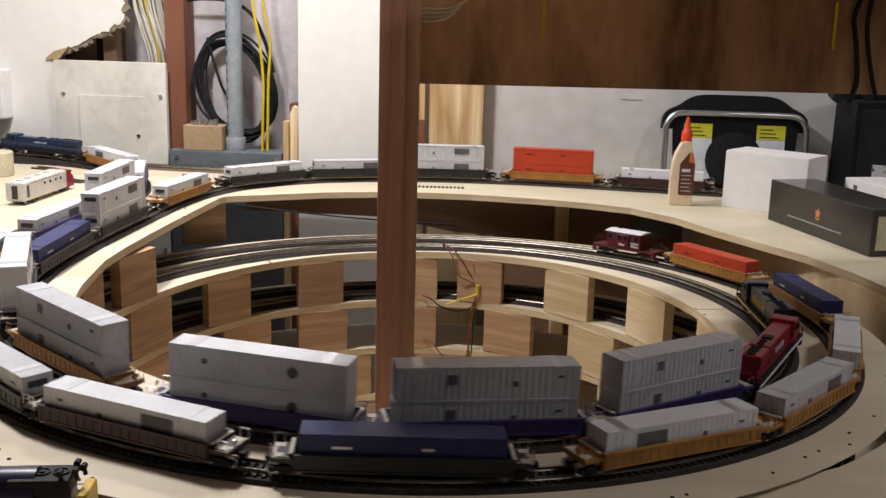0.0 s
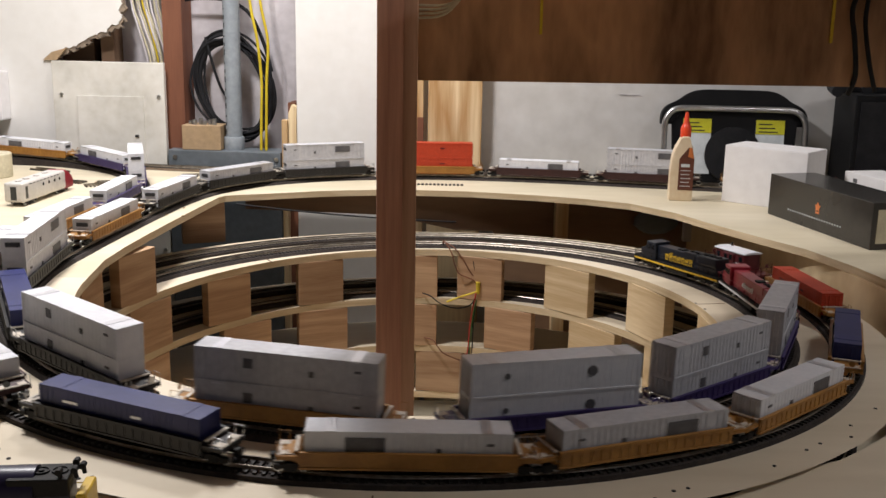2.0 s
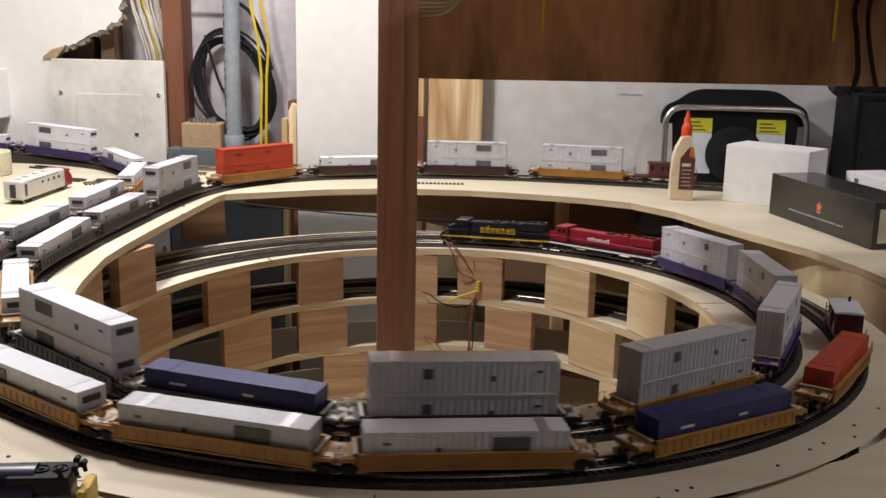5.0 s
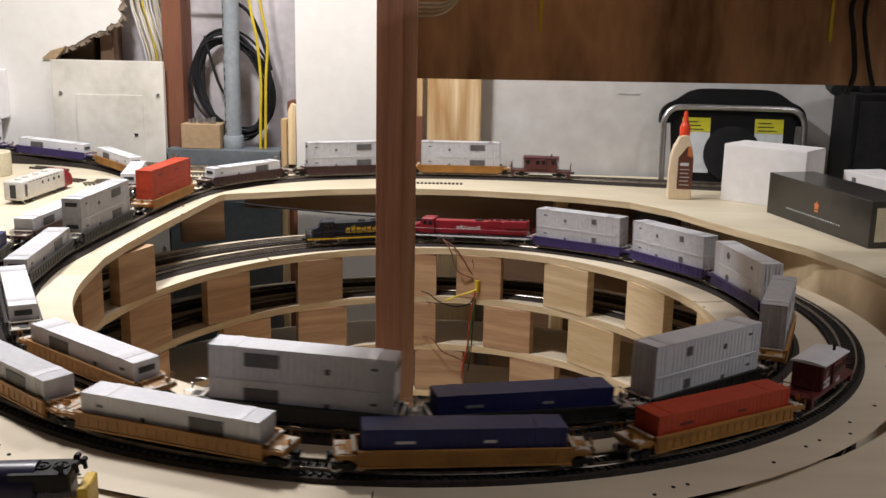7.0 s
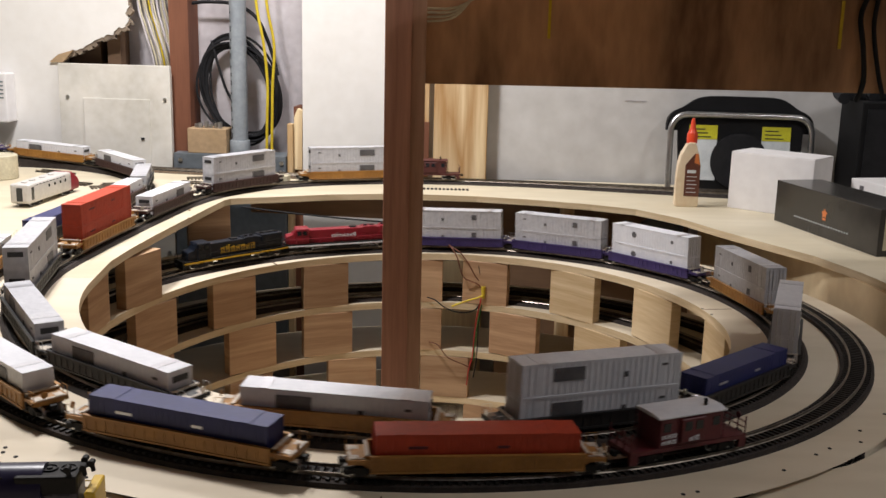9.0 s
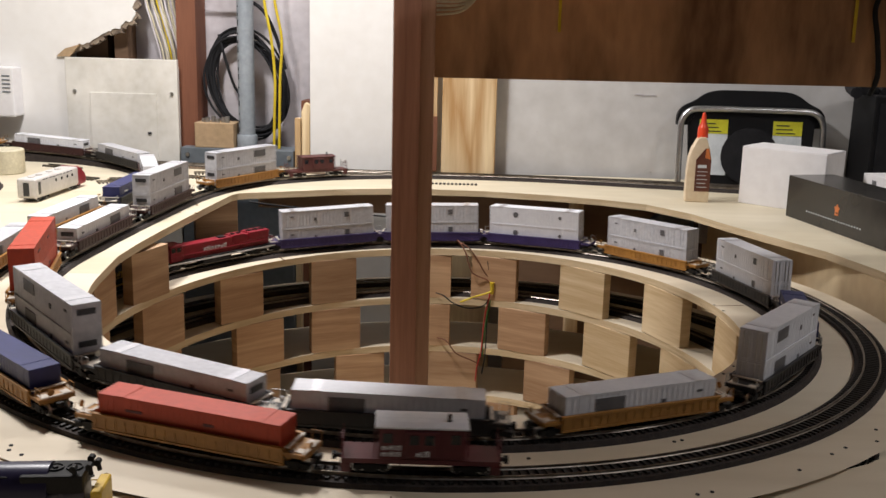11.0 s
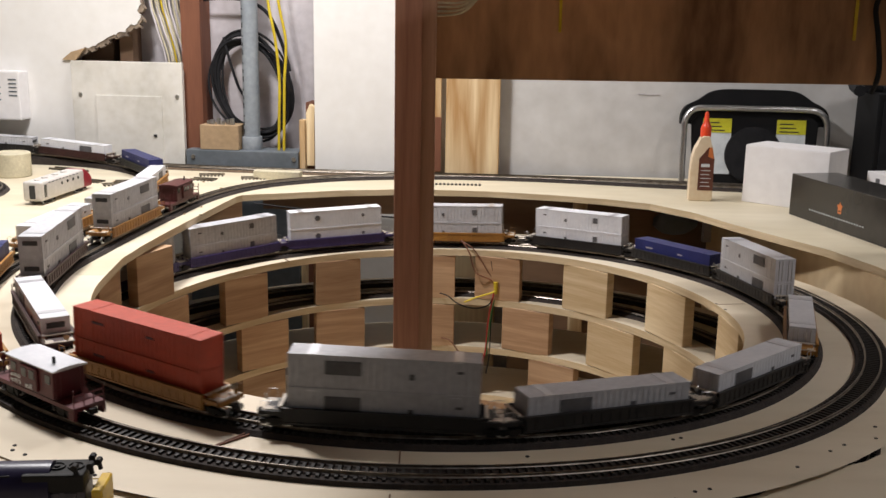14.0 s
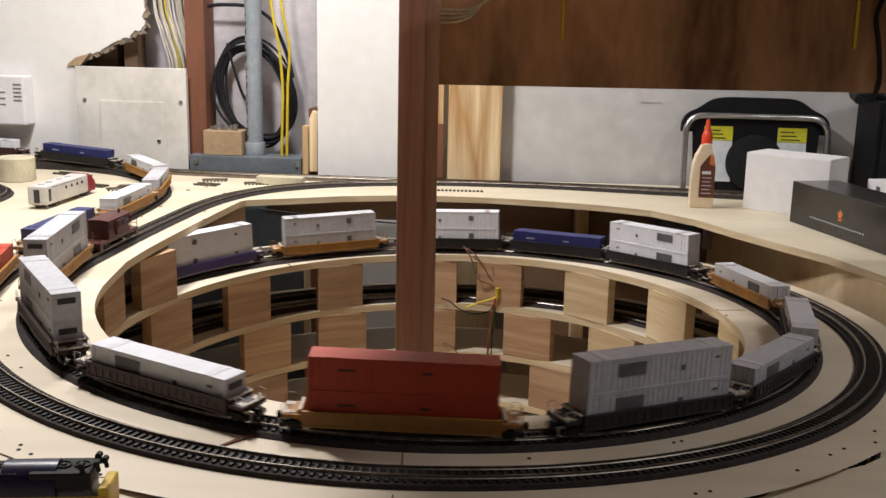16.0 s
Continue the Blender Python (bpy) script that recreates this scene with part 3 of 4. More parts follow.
def well_car(paint, loads, label, well_label, way=-1):
    """An articulated-style well car with end platforms, trucks and its containers."""
    ob = holder("well_car", label, "well car", group="stack train cars")
    bm = bmesh.new()
    for w in (-1, 1):
        box(bm, -.0885, .0885, w * .0168 - .0009, w * .0168 + .0009, .0160, .0285)
        box(bm, -.0885, .0885, w * .0172 - .0017, w * .0172 + .0017, .0272, .0296)
        box(bm, -.0885, .0885, w * .0172 - .0015, w * .0172 + .0015, .0148, .0166)
        for i in range(19):
            x = -.0855 + .0095 * i
            box(bm, x - .0009, x + .0009, w * .0176 - .0008, w * .0176 + .0008, .0160, .0275)
    box(bm, -.0885, .0885, -.0120, .0120, .0118, .0134)
    part("well_body", bm, paint, ob, well_label)
    for s in (-1, 1):
        bm = bmesh.new()
        prism(bm, [(s * .0875, .0140), (s * .0885, .0300), (s * .094, .0268), (s * .1065, .0252), (s * .1065, .0205), (s * .094, .0198)], -.0125, .0125)
        for y in (-.0145, .0145):
            box(bm, min(s * .0885, s * .107), max(s * .0885, s * .107), y - .002, y + .002, .0225, .0255)
        box(bm, min(s * .1045, s * .107), max(s * .1045, s * .107), -.0165, .0165, .0215, .0245)
        part("end_sill", bm, paint, ob)
        bm = bmesh.new()
        for y in (-.0098, .0098):
            box(bm, min(s * .0925, s * .1055), max(s * .0925, s * .1055), y - .0038, y + .0038, .0256, .0264)
        box(bm, min(s * .0895, s * .0925), max(s * .0895, s * .0925), -.0155, .0155, .0292, .0302)
        box(bm, min(s * .1035, s * .106), max(s * .1035, s * .106), -.0150, .0150, .0252, .0261)
        part("walkway", bm, M_DECKW, ob, "pale worn end walkway grating")
        bm = bmesh.new()
        for y in (-.0155, .0155):
            tube(bm, [(s * .1068, y, .0225), (s * .1068, y, .0345), (s * .0985, y, .0345), (s * .0985, y, .0255)], .0004, 5)
        cyl(bm, .0032, (s * .1072, .006, .0305), (s * .1077, .006, .0305), 12)
        part("handrail", bm, M_STEEL if paint != M_WELLY else M_WELLY, ob)
        truck(ob, s * .0955)
        coupler(ob, s * .1095)
    z = .0140
    for load, style in loads:
        container(ob, z, load, style, way)
        z += .0326
    return ob


def loco(body, trim, roof, label, L=.105, axles=3, rail=None):
    """A hood-unit diesel: frame, long hood, cab, short nose, tank, fans, rails and trucks; its cab end points along +x."""
    ob = holder("diesel_locomotive", label, "model locomotive")
    bm = bmesh.new()
    box(bm, -L, L, -.0165, .0165, .0205, .0245)
    for s in (-1, 1):
        box(bm, min(s * (L - .002), s * (L + .002)), max(s * (L - .002), s * (L + .002)), -.0165, .0165, .0120, .0260)
        for w in (-1, 1):
            for k in range(3):
                box(bm, min(s * (L - .001), s * (L - .010)), max(s * (L - .001), s * (L - .010)), w * .0150 - .0018, w * .0150 + .0018, .0130 + k * .003, .0138 + k * .003)
    part("frame", bm, M_TRUCK, ob)
    bm = bmesh.new()
    box(bm, -L + .010, L - .052, -.0105, .0105, .0245, .0490)
    bevel(bm, .0014, 2)
    part("hood", bm, body, ob)
    bm = bmesh.new()
    box(bm, -L + .010, -L + .052, -.0135, .0135, .0380, .0515)
    bevel(bm, .0018, 2)
    box(bm, -L + .060, -L + .085, -.0115, .0115, .0400, .0505)
    part("radiator", bm, roof, ob)
    bm = bmesh.new()
    box(bm, L - .052, L - .028, -.0150, .0150, .0245, .0530)
    prism(bm, [(L - .028, .0245), (L - .028, .0520), (L - .0225, .0410), (L - .0105, .0395), (L - .0095, .0245)], -.0125, .0125)
    bevel(bm, .0010, 1)
    cab = part("cab", bm, body, ob)
    bm = bmesh.new()
    for w in (-1, 1):
        for x in (L - .048, L - .038):
            box(bm, x, x + .0075, min(w * .0148, w * .0156), max(w * .0148, w * .0156), .0410, .0485)
        box(bm, L - .0272, L - .0258, w * .0055 - .0042, w * .0055 + .0042, .0440, .0490)
    part("window", bm, M_GLASS, cab)
    for x, r, z in ((-L + .018, .0058, .0508), (-L + .031, .0058, .0508), (-L + .044, .0058, .0508), (-L + .066, .0042, .0498), (-L + .078, .0042, .0498)):
        bm = bmesh.new()
        lathe(bm, [(0, z), (r, z), (r, z + .0020), (r * .86, z + .0020), (r * .80, z + .0010), (r * .36, z + .0010), (r * .32, z + .0022), (0, z + .0022)], 18)
        part("roof_fan", bm, M_TRUCK, ob, "dark round roof fan", True, m=pose(x, 0, 0))
    bm = bmesh.new()
    box(bm, -L + .095, -L + .108, -.006, .006, .0485, .0512)
    bevel(bm, .0006)
    part("exhaust_stack", bm, M_TRUCK, ob)
    for w in (-1, 1):
        for i in range(11):
            x = -L + .016 + .0115 * i
            bm = bmesh.new()
            box(bm, x, x + .0085, w * .0106 - .0004, w * .0106 + .0004, .0275, .0365)
            part("hood_door", bm, body, ob)
    bm = bmesh.new()
    for w in (-1, 1):
        xs = [-L + .004 + (2 * L - .008) * i / 10 for i in range(11)]
        for x in xs:
            cyl(bm, .0004, (x, w * .0160, .0245), (x, w * .0160, .0345), 5)
        cyl(bm, .00045, (xs[0], w * .0160, .0345), (xs[-1], w * .0160, .0345), 5)
    for s in (-1, 1):
        cyl(bm, .00045, (s * L, -.016, .0345), (s * L, .016, .0345), 5)
        for y in (-.016, -.006, .006, .016):
            cyl(bm, .0004, (s * L, y, .0245), (s * L, y, .0345), 5)
    part("handrail", bm, rail or trim, ob)
    bm = bmesh.new()
    for w in (-1, 1):
        box(bm, -L + .001, L - .001, w * .0167 - .0006, w * .0167 + .0006, .0200, .0226)
    part("stripe", bm, trim, ob, "contrasting sill stripe")
    bm = bmesh.new()
    box(bm, -.028, .028, -.0140, .0140, .0110, .0200)
    bevel(bm, .002, 2)
    part("fuel_tank", bm, M_TRUCK, ob)
    for s in (-1, 1):
        truck(ob, s * (L - .036), axles, .0165, .0058)
        coupler(ob, s * (L + .005))
    return ob


def letter_bars(parent, paint, x0, x1, z0, z1, ys, n=1):
    """A painted name as slim upright strokes with short ties, no letters."""
    pitch = (x1 - x0) / n
    for y in ys:
        for i in range(n):
            bm = bmesh.new()
            a, top = x0 + pitch * i, z1 if i in (0, n - 2) else z0 + (z1 - z0) * .76
            mid = z0 + (top - z0) * (.45 if i % 2 else .72)
            tie = mid + (z1 - z0) * .16
            high = max(tie, top - (z1 - z0) * .12)
            prism(bm, [(a, z0), (a + pitch * .24, z0), (a + pitch * .24, mid), (a + pitch * .48, mid), (a + pitch * .48, z0), (a + pitch * .70, z0),
                       (a + pitch * .70, high), (a + pitch * .48, high), (a + pitch * .48, tie), (a + pitch * .24, tie), (a + pitch * .24, top), (a, top)], y - .0004, y + .0004)
            part("lettering", bm, paint, parent)


def caboose(paint, roof, label):
    """A bay-window caboose with open end platforms."""
    ob = holder("caboose", label, "model caboose")
    bm = bmesh.new()
    box(bm, -.0345, .0345, -.0160, .0160, .0235, .0500)
    bevel(bm, .0008)
    part("body", bm, paint, ob)
    for w in (-1, 1):
        bm = bmesh.new()
        prism(bm, [(-.013, .0265), (.013, .0265), (.013, .0480), (-.013, .0480)], w * .0158, w * .0188)
        bevel(bm, .0006)
        part("bay_window", bm, paint, ob)
    bm = bmesh.new()
    box(bm, -.064, .064, -.0160, .0160, .0195, .0235)
    for s in (-1, 1):
        for w in (-1, 1):
            box(bm, s * .060 - .004, s * .060 + .004, w * .0145 - .0018, w * .0145 + .0018, .0120, .0195)
    part("frame", bm, paint, ob)
    bm = bmesh.new()
    a = [(-.0176, .0500), (-.0176, .0512), (-.009, .0528), (0, .0532), (.009, .0528), (.0176, .0512), (.0176, .0500)]
    r0 = [bm.verts.new((-.0375, y, z)) for y, z in a]
    r1 = [bm.verts.new((.0375, y, z)) for y, z in a]
    for i in range(7):
        bm.faces.new((r0[i], r0[(i + 1) % 7], r1[(i + 1) % 7], r1[i]))
    bm.faces.new(r0), bm.faces.new(r1)
    top = part("roof", bm, roof, ob, "pale painted roof" if roof == M_WHITE else "")
    bm = bmesh.new()
    cyl(bm, .0016, (-.022, .006, .0525), (-.022, .006, .0590), 8)
    part("stove_pipe", bm, M_TRUCK, top)
    for w in (-1, 1):
        for x, y in ((-.027, .0160), (.027, .0160), (-.006, .0188), (.006, .0188)):
            bm = bmesh.new()
            box(bm, x - .0038, x + .0038, min(w * y, w * (y + .0005)), max(w * y, w * (y + .0005)), .0375, .0455)
            part("window", bm, M_GLASS, ob)
    for s in (-1, 1):
        bm = bmesh.new()
        for y in (-.0150, -.005, .005, .0150):
            cyl(bm, .0006, (s * .0632, y, .0235), (s * .0632, y, .0345 if abs(y) < .01 else .0400), 5)
        for z in (.0290, .0345):
            cyl(bm, .0006, (s * .0632, -.015, z), (s * .0632, .015, z), 5)
        cyl(bm, .0030, (s * .0642, .004, .0375), (s * .0647, .004, .0375), 10)
        part("end_railing", bm, paint, ob)
        bm = bmesh.new()
        for y in (-.0125, .0125):
            for k in range(5):
                cyl(bm, .0004, (s * .0372, y - .0025, .0245 + .005 * k), (s * .0372, y + .0025, .0245 + .005 * k), 5)
            for e in (-.0025, .0025):
                cyl(bm, .0004, (s * .0372, y + e, .0235), (s * .0372, y + e, .0500), 5)
        part("ladder", bm, paint, ob)
        truck(ob, s * .040)
        coupler(ob, s * .068)
    return ob


# ---- the two trains ----
WELLS = {"y": (M_WELLY, "yellow"), "p": (M_WELLP, "purple-blue"), "b": (M_WELLB, "brown"), "k": (M_WELLK, "black")}
PAINTS = {"w": (M_WHITE, "white"), "g": (M_GREY, "silver-grey"), "u": (M_BLUE, "dark blue"), "o": (M_ORANGE, "orange")}


def stack(code, way=-1):
    """Code: well colour, container colour, side style, number of containers."""
    well, wl = WELLS[code[0]]
    paint, pl = PAINTS[code[1]]
    style = {"r": "ribbed", "l": "logo", "s": "smooth", "d": "round", "m": "far_logo"}[code[2]]
    n = int(code[3])
    words = "two stacked %s containers" % pl if n == 2 else "one %s container" % pl
    return well_car(well, [(paint, style)] * n, "%s well car carrying %s" % (wl, words), "%s well sides" % wl, way)


INNER_TRAIN, OUTER_TRAIN = [], []
santa = loco(M_NAVY, M_LOCOY, M_NAVY, "dark blue diesel locomotive with yellow lettering bars", .102, rail=M_TRUCK)
letter_bars(santa, M_LOCOY, -.036, .032, .0290, .0430, (-.0110, .0110), n=7)
canadian = loco(M_LOCORED, M_WHITE, M_LOCORED, "red diesel locomotive with white lettering bars", .118, rail=M_LOCORED)
letter_bars(canadian, M_WHITE, -.020, .026, .0330, .0410, (-.0110, .0110), n=7)
INNER_TRAIN += [(santa, .208), (canadian, -.012)]
NUDGE = (-.013, .003, .022, .003, -.021, -.007, .016, -.003, -.014, .007, .025, .004, -.012, -.028, -.062)
for k, code in enumerate(("pgr2", "pgr2", "pwd2", "ygr2", "kwr2", "kus1", "kwl2", "ywl1", "kwl1", "kgl1", "kgl2", "yos2", "bwl1", "bgl2", "ygl2")):
    INNER_TRAIN.append((stack(code), -.2251 * (k + 1) + NUDGE[k]))
INNER_TRAIN.append((caboose(M_CABBROWN, M_CABBROWN, "brown-red caboose at the tail of the inner train"), -.2251 * 15 - .245))
tail = caboose(M_CABRED, M_WHITE, "red caboose with a pale roof ending the outer train")
for z in (.0262, .0315):
    letter_bars(tail, M_WHITE, .0165, .0335, z, z + .0040, (-.0162, .0162), n=3)
letter_bars(tail, M_WHITE, -.006, .006, .0275, .0325, (-.0190, .0190), n=2)
OUTER_TRAIN.append((tail, -.010))
SHIFT = (.023, -.002, -.024, -.007, .011, -.015, -.032, 0, 0, 0, 0, 0, 0, 0)
for k, code in enumerate(("yos1", "yus1", "ywm1", "ygm1", "ywl1", "kus1", "bwm1", "kgl1", "bwl1", "ywl1", "pwl1", "pwl2", "pwl1", "ywl1")):
    OUTER_TRAIN.append((stack(code, 1), -.2254 * (k + 1) + SHIFT[k]))
lead = loco(M_LEADBLUE, M_TRUCK, M_LEADBLUE, "dark blue diesel locomotive with a few pale markings", .105, rail=M_MARK)
letter_bars(lead, M_SILVER, -.020, .012, .0380, .0420, (-.0110, .0110), n=5)
OUTER_TRAIN.append((lead, -.2254 * 15 - .005))
OUTER_TRAIN.append((loco(M_LEADBLUE, M_TRUCK, M_LEADBLUE, "second dark blue diesel locomotive, partly out of sight", .105, rail=M_MARK), -.2254 * 16 - .01))


# ---- standing models ----
parked = loco(M_PARKED, M_LOCOY, M_TRUCK, "parked dark blue and yellow diesel with roof fans", .105)
parked.matrix_basis = pose(-.321, -.676, .0050, 0, 0, 183)
SPUR = Line([(-.62, -.66, .005), (-.45, -.669, .005), (-.318, -.676, .005), (-.15, -.69, .005), (.05, -.72, .002)])
track(SPUR, .02, .50, "short dark spur track carrying the parked diesel", rise=.02)
bm = bmesh.new()
box(bm, -.1078, -.1000, -.0152, .0152, .0200, .0400)
bevel(bm, .001)
part("end_panel", bm, M_LOCOY, parked, "yellow end panel")
bm = bmesh.new()
arch = [(.0162 * math.cos(math.pi * i / 10), .030 + .0255 * math.sin(math.pi * i / 10) ** .7) for i in range(11)]
r0 = [bm.verts.new((-.071, y, z)) for y, z in arch]
r1 = [bm.verts.new((-.034, y, z)) for y, z in arch]
for i in range(11):
    bm.faces.new((r0[i], r0[(i + 1) % 11], r1[(i + 1) % 11], r1[i]))
bm.faces.new(r0), bm.faces.new(r1)
part("arched_cover", bm, M_PARKED, parked, "smooth dark arched cover", True)
for x, y in ((-.100, .008), (-.098, -.006), (-.090, .011), (-.104, .001)):
    bm = bmesh.new()
    cyl(bm, .0016, (x, y, .050), (x + .001, y, .0560), 7)
    cyl(bm, .0024, (x + .001, y - .003, .0560), (x + .001, y + .003, .0562), 7)
    part("horn", bm, M_TRUCK, parked)


def streamliner():
    ob = holder("streamlined_locomotive", "silver streamlined locomotive with a red nose", "model locomotive")
    bm = bmesh.new()
    box(bm, -.088, .062, -.0165, .0165, .0160, .0480)
    bevel(bm, .004, 3)
    part("body", bm, M_SILVER, ob, round_shade=True)
    bm = bmesh.new()
    prism(bm, [(.058, .0150), (.058, .0482), (.066, .0485), (.073, .0400), (.086, .0365), (.092, .0280), (.091, .0150)], -.0162, .0162)
    bevel(bm, .003, 3)
    nose = part("nose", bm, M_LOCORED, ob, "red rounded nose", True)
    bm = bmesh.new()
    for w in (-1, 1):
        box(bm, .0655, .0712, w * .007 - .0055, w * .007 + .0055, .0415, .0470)
    part("windshield", bm, M_GLASS, nose)
    bm = bmesh.new()
    for w in (-1, 1):
        for x in (-.02, 0, .02, .038):
            cyl(bm, .0028, (x, w * .0163, .0370), (x, w * .0169, .0370), 12)
        box(bm, -.080, -.072, min(w * .0163, w * .0168), max(w * .0163, w * .0168), .0220, .0420)
        for i in range(9):
            box(bm, -.066 + .012 * i, -.058 + .012 * i, min(w * .0163, w * .0167), max(w * .0163, w * .0167), .0436, .0446)
    box(bm, -.0886, -.0880, -.005, .005, .0200, .0420)
    part("window", bm, M_GLASS, ob)
    for x in (-.07, -.045, -.01, .02):
        bm = bmesh.new()
        cyl(bm, .0055, (x, 0, .0478), (x, 0, .0500), 14)
        part("roof_fan", bm, M_SILVER, ob, round_shade=True)
    for s in (-1, 1):
        truck(ob, s * .056, 3, .0145)
    return ob


streamliner().matrix_basis = pose(-.667, .560, .0178, 0, 0, 82) @ Matrix.Scale(1.1, 4)
bm = bmesh.new()
lathe(bm, [(.0, 0), (.036, 0), (.038, .002), (.038, .048), (.036, .050), (.030, .0505), (.028, .049), (.0, .049)], 28)
solid("paper_roll", bm, M_CREAM, "cream paper roll standing on the bench", "paper roll", m=pose(-.845, .80, .028), round_shade=True)
shunter = loco(M_BOXGREY, M_LOCORED, M_BOXGREY, "grey diesel with a red cab end, parked", .095)
shunter.matrix_basis = pose(-1.0, .80, .028, 0, 0, 200)
SIDING = Line([(-1.3, .95, .0282), (-1.0, .80, .0282), (-.86, .70, .0282), (-.80, .60, .0282), (-.81, .47, .0282), (-.9, .36, .0282), (-1.1, .30, .0282)])
track(SIDING, .02, SIDING.s[-1] - .02, "curved spare siding on the bench at the far end")


def switch_machine(x, y, yaw):
    ob = holder("track_part", "loose dark track piece lying on the bench", "track part", pose(x, y, .028, 0, 0, yaw), "loose track parts")
    bm = bmesh.new()
    for i in range(7):
        box(bm, -.026 + i * .0075, -.0225 + i * .0075, -.013, .013, 0, .002)
    part("ties", bm, M_TIE, ob)
    bm = bmesh.new()
    for w in (-1, 1):
        box(bm, -.028, .026, w * .0087 - .0006, w * .0087 + .0006, .002, .0042)
    part("rail", bm, M_RAIL, ob)


for x, y, a in ((-.435, .835, 10), (-.44, .775, -14), (-.34, .80, 8), (-.60, .70, 25), (-.66, .735, -20), (-.70, .70, 60), (-.54, .60, 35), (-.735, .87, -28), (-.775, .895, -24), (-.585, .735, 12)):
    switch_machine(x, y, a)
bm = bmesh.new()
for i in range(22):
    x = -.07 + i * .0082
    box(bm, x, x + .0052, -.006, .006, 0, .0024)
solid("tie_strip", bm, M_TIE, "strip of loose black ties on the bench edge", "track part", m=pose(.03, .755, .028, 0, 0, -3))
bm = bmesh.new()
box(bm, -.05, .05, -.013, .013, 0, .018)
bevel(bm, .001)
solid("clear_sleeve", bm, M_CREAM, "pale plastic sleeve lying beside the track", "plastic sleeve", m=pose(-.29, .80, .028, 0, 0, -8))
bm = bmesh.new()
for i in range(26):
    sx, sy = random.uniform(-.62, -.36), random.uniform(.35, .75)
    r = random.uniform(.0015, .0035)
    box(bm, sx - r, sx + r, sy - r * .6, sy + r * .6, .0282, .0300)
solid("wood_chips", bm, M_KRAFT, "scattered wood crumbs and screws on the bench", "debris", "stuff")
bm = bmesh.new()
for i in range(40):
    th = random.uniform(-170, 10)
    rr = random.choice((.53, .62, .625, .632, .44))
    a = radians(th)
    z = spiral_z(th)
    cyl(bm, .0019, (rr * math.cos(a), rr * math.sin(a), z - .001), (rr * math.cos(a), rr * math.sin(a), z + .0006), 8)
solid("deck_screws", bm, M_TRUCK, "small dark screw heads sunk in plywood", "screw", "stuff")


# seams and a wire groove in the front of the plywood ring
for th, r0, r1, w in ((-91, .515, .552, .0007), (-91.5, .60, .644, .0007), (7, .438, .482, .0007), (38, .455, .50, .0007), (118, .47, .51, .0007)):
    bm = bmesh.new()
    a, z = radians(th), spiral_z(th)
    box(bm, r0, r1, -w, w, -.0005, .0006, Matrix.Translation((0, 0, z)) @ Matrix.Rotation(a, 4, "Z"))
    solid("deck_seam", bm, M_UNDER, "dark butt seam between plywood pieces", "seam")
bm = bmesh.new()
th = -107
for k in (-1, 1):
    a0, a1 = radians(th - 1.2), radians(th + .6 + .25 * k)
    tube(bm, [(.552 * math.cos(a0), .552 * math.sin(a0), spiral_z(th) + .001), (.515 * math.cos(a1), .515 * math.sin(a1), spiral_z(th) + .0012)], .0011, 6)
solid("feeder_wire", bm, M_STUD, "short brown feeder wires lying between the tracks", "wire", round_shade=True)


# ---- post and overhead fascia ----
post = holder("post", "reddish fir post of two boards rising through the helix", "wooden post", pose(0, .13, 0))
bm = bmesh.new()
box(bm, -.0295, .0085, -.019, .019, -.45, 1.32)
bevel(bm, .0012, 2)
part("board", bm, M_POST, post, "dark reddish board")
bm = bmesh.new()
box(bm, .0070, .0285, -.014, .024, -.45, 1.32)
bevel(bm, .0012, 2)
part("board", bm, M_POST2, post, "paler narrow board")
slab("overhead_fascia", .0292, .84, .142, .160, .282, .420, M_FASCIA, "dark stained plywood fascia of an upper shelf", category="shelf")
# shelf above the view; its outline is cut to block lamps over the front
bm = bmesh.new()
lo = [bm.verts.new((x, y, .421)) for x, y in ((.18, .160), (.84, .160), (.80, .05), (.55, -.30), (.30, -.64), (-.285, -.64), (-.20, -.30))]
hi = [bm.verts.new((v.co.x, v.co.y, .439)) for v in lo]
for i in range(7):
    bm.faces.new((lo[i], lo[(i + 1) % 7], hi[(i + 1) % 7], hi[i]))
bm.faces.new(lo), bm.faces.new(hi)
solid("upper_shelf", bm, M_FASCIA, "unseen plywood shelf above the fascia, outlined to shade the front", "shelf", "structure")
for x, z in ((.205, .350), (.630, .345)):
    bm = bmesh.new()
    box(bm, -.002, .002, -.0012, .0012, 0, .068)
    solid("yellow_strap", bm, M_YELLOW, "thin yellow strap hanging on the fascia", "strap", m=pose(x, .1395, z), group="fascia straps")
bm = bmesh.new()
for k in range(4):
    tube(bm, smooth_line([(.03, .137 - .003 * k, .388 - .006 * k), (.07, .132, .390 - .004 * k), (.11, .132, .41 + .004 * k), (.14, .136, .419)], 6), .0018, 6)
solid("cable_loop", bm, M_CREAM, "yellowish cables looped on the fascia corner", "cable")
bm = bmesh.new()
tube(bm, smooth_line([(.664, .138, .419), (.655, .134, .39), (.662, .132, .35), (.67, .136, .30), (.668, .15, .27)], 6), .004, 8)
solid("hanging_cable", bm, M_BLACKRUB, "dark cable draped over the fascia", "cable", round_shade=True)

bm = bmesh.new()
tube(bm, smooth_line([(.680, .138, .419), (.676, .134, .375), (.688, .132, .315), (.702, .136, .276)], 6), .0035, 8)
solid("hanging_cable", bm, M_BLACKRUB, "dark cable draped over the fascia", "cable", round_shade=True)

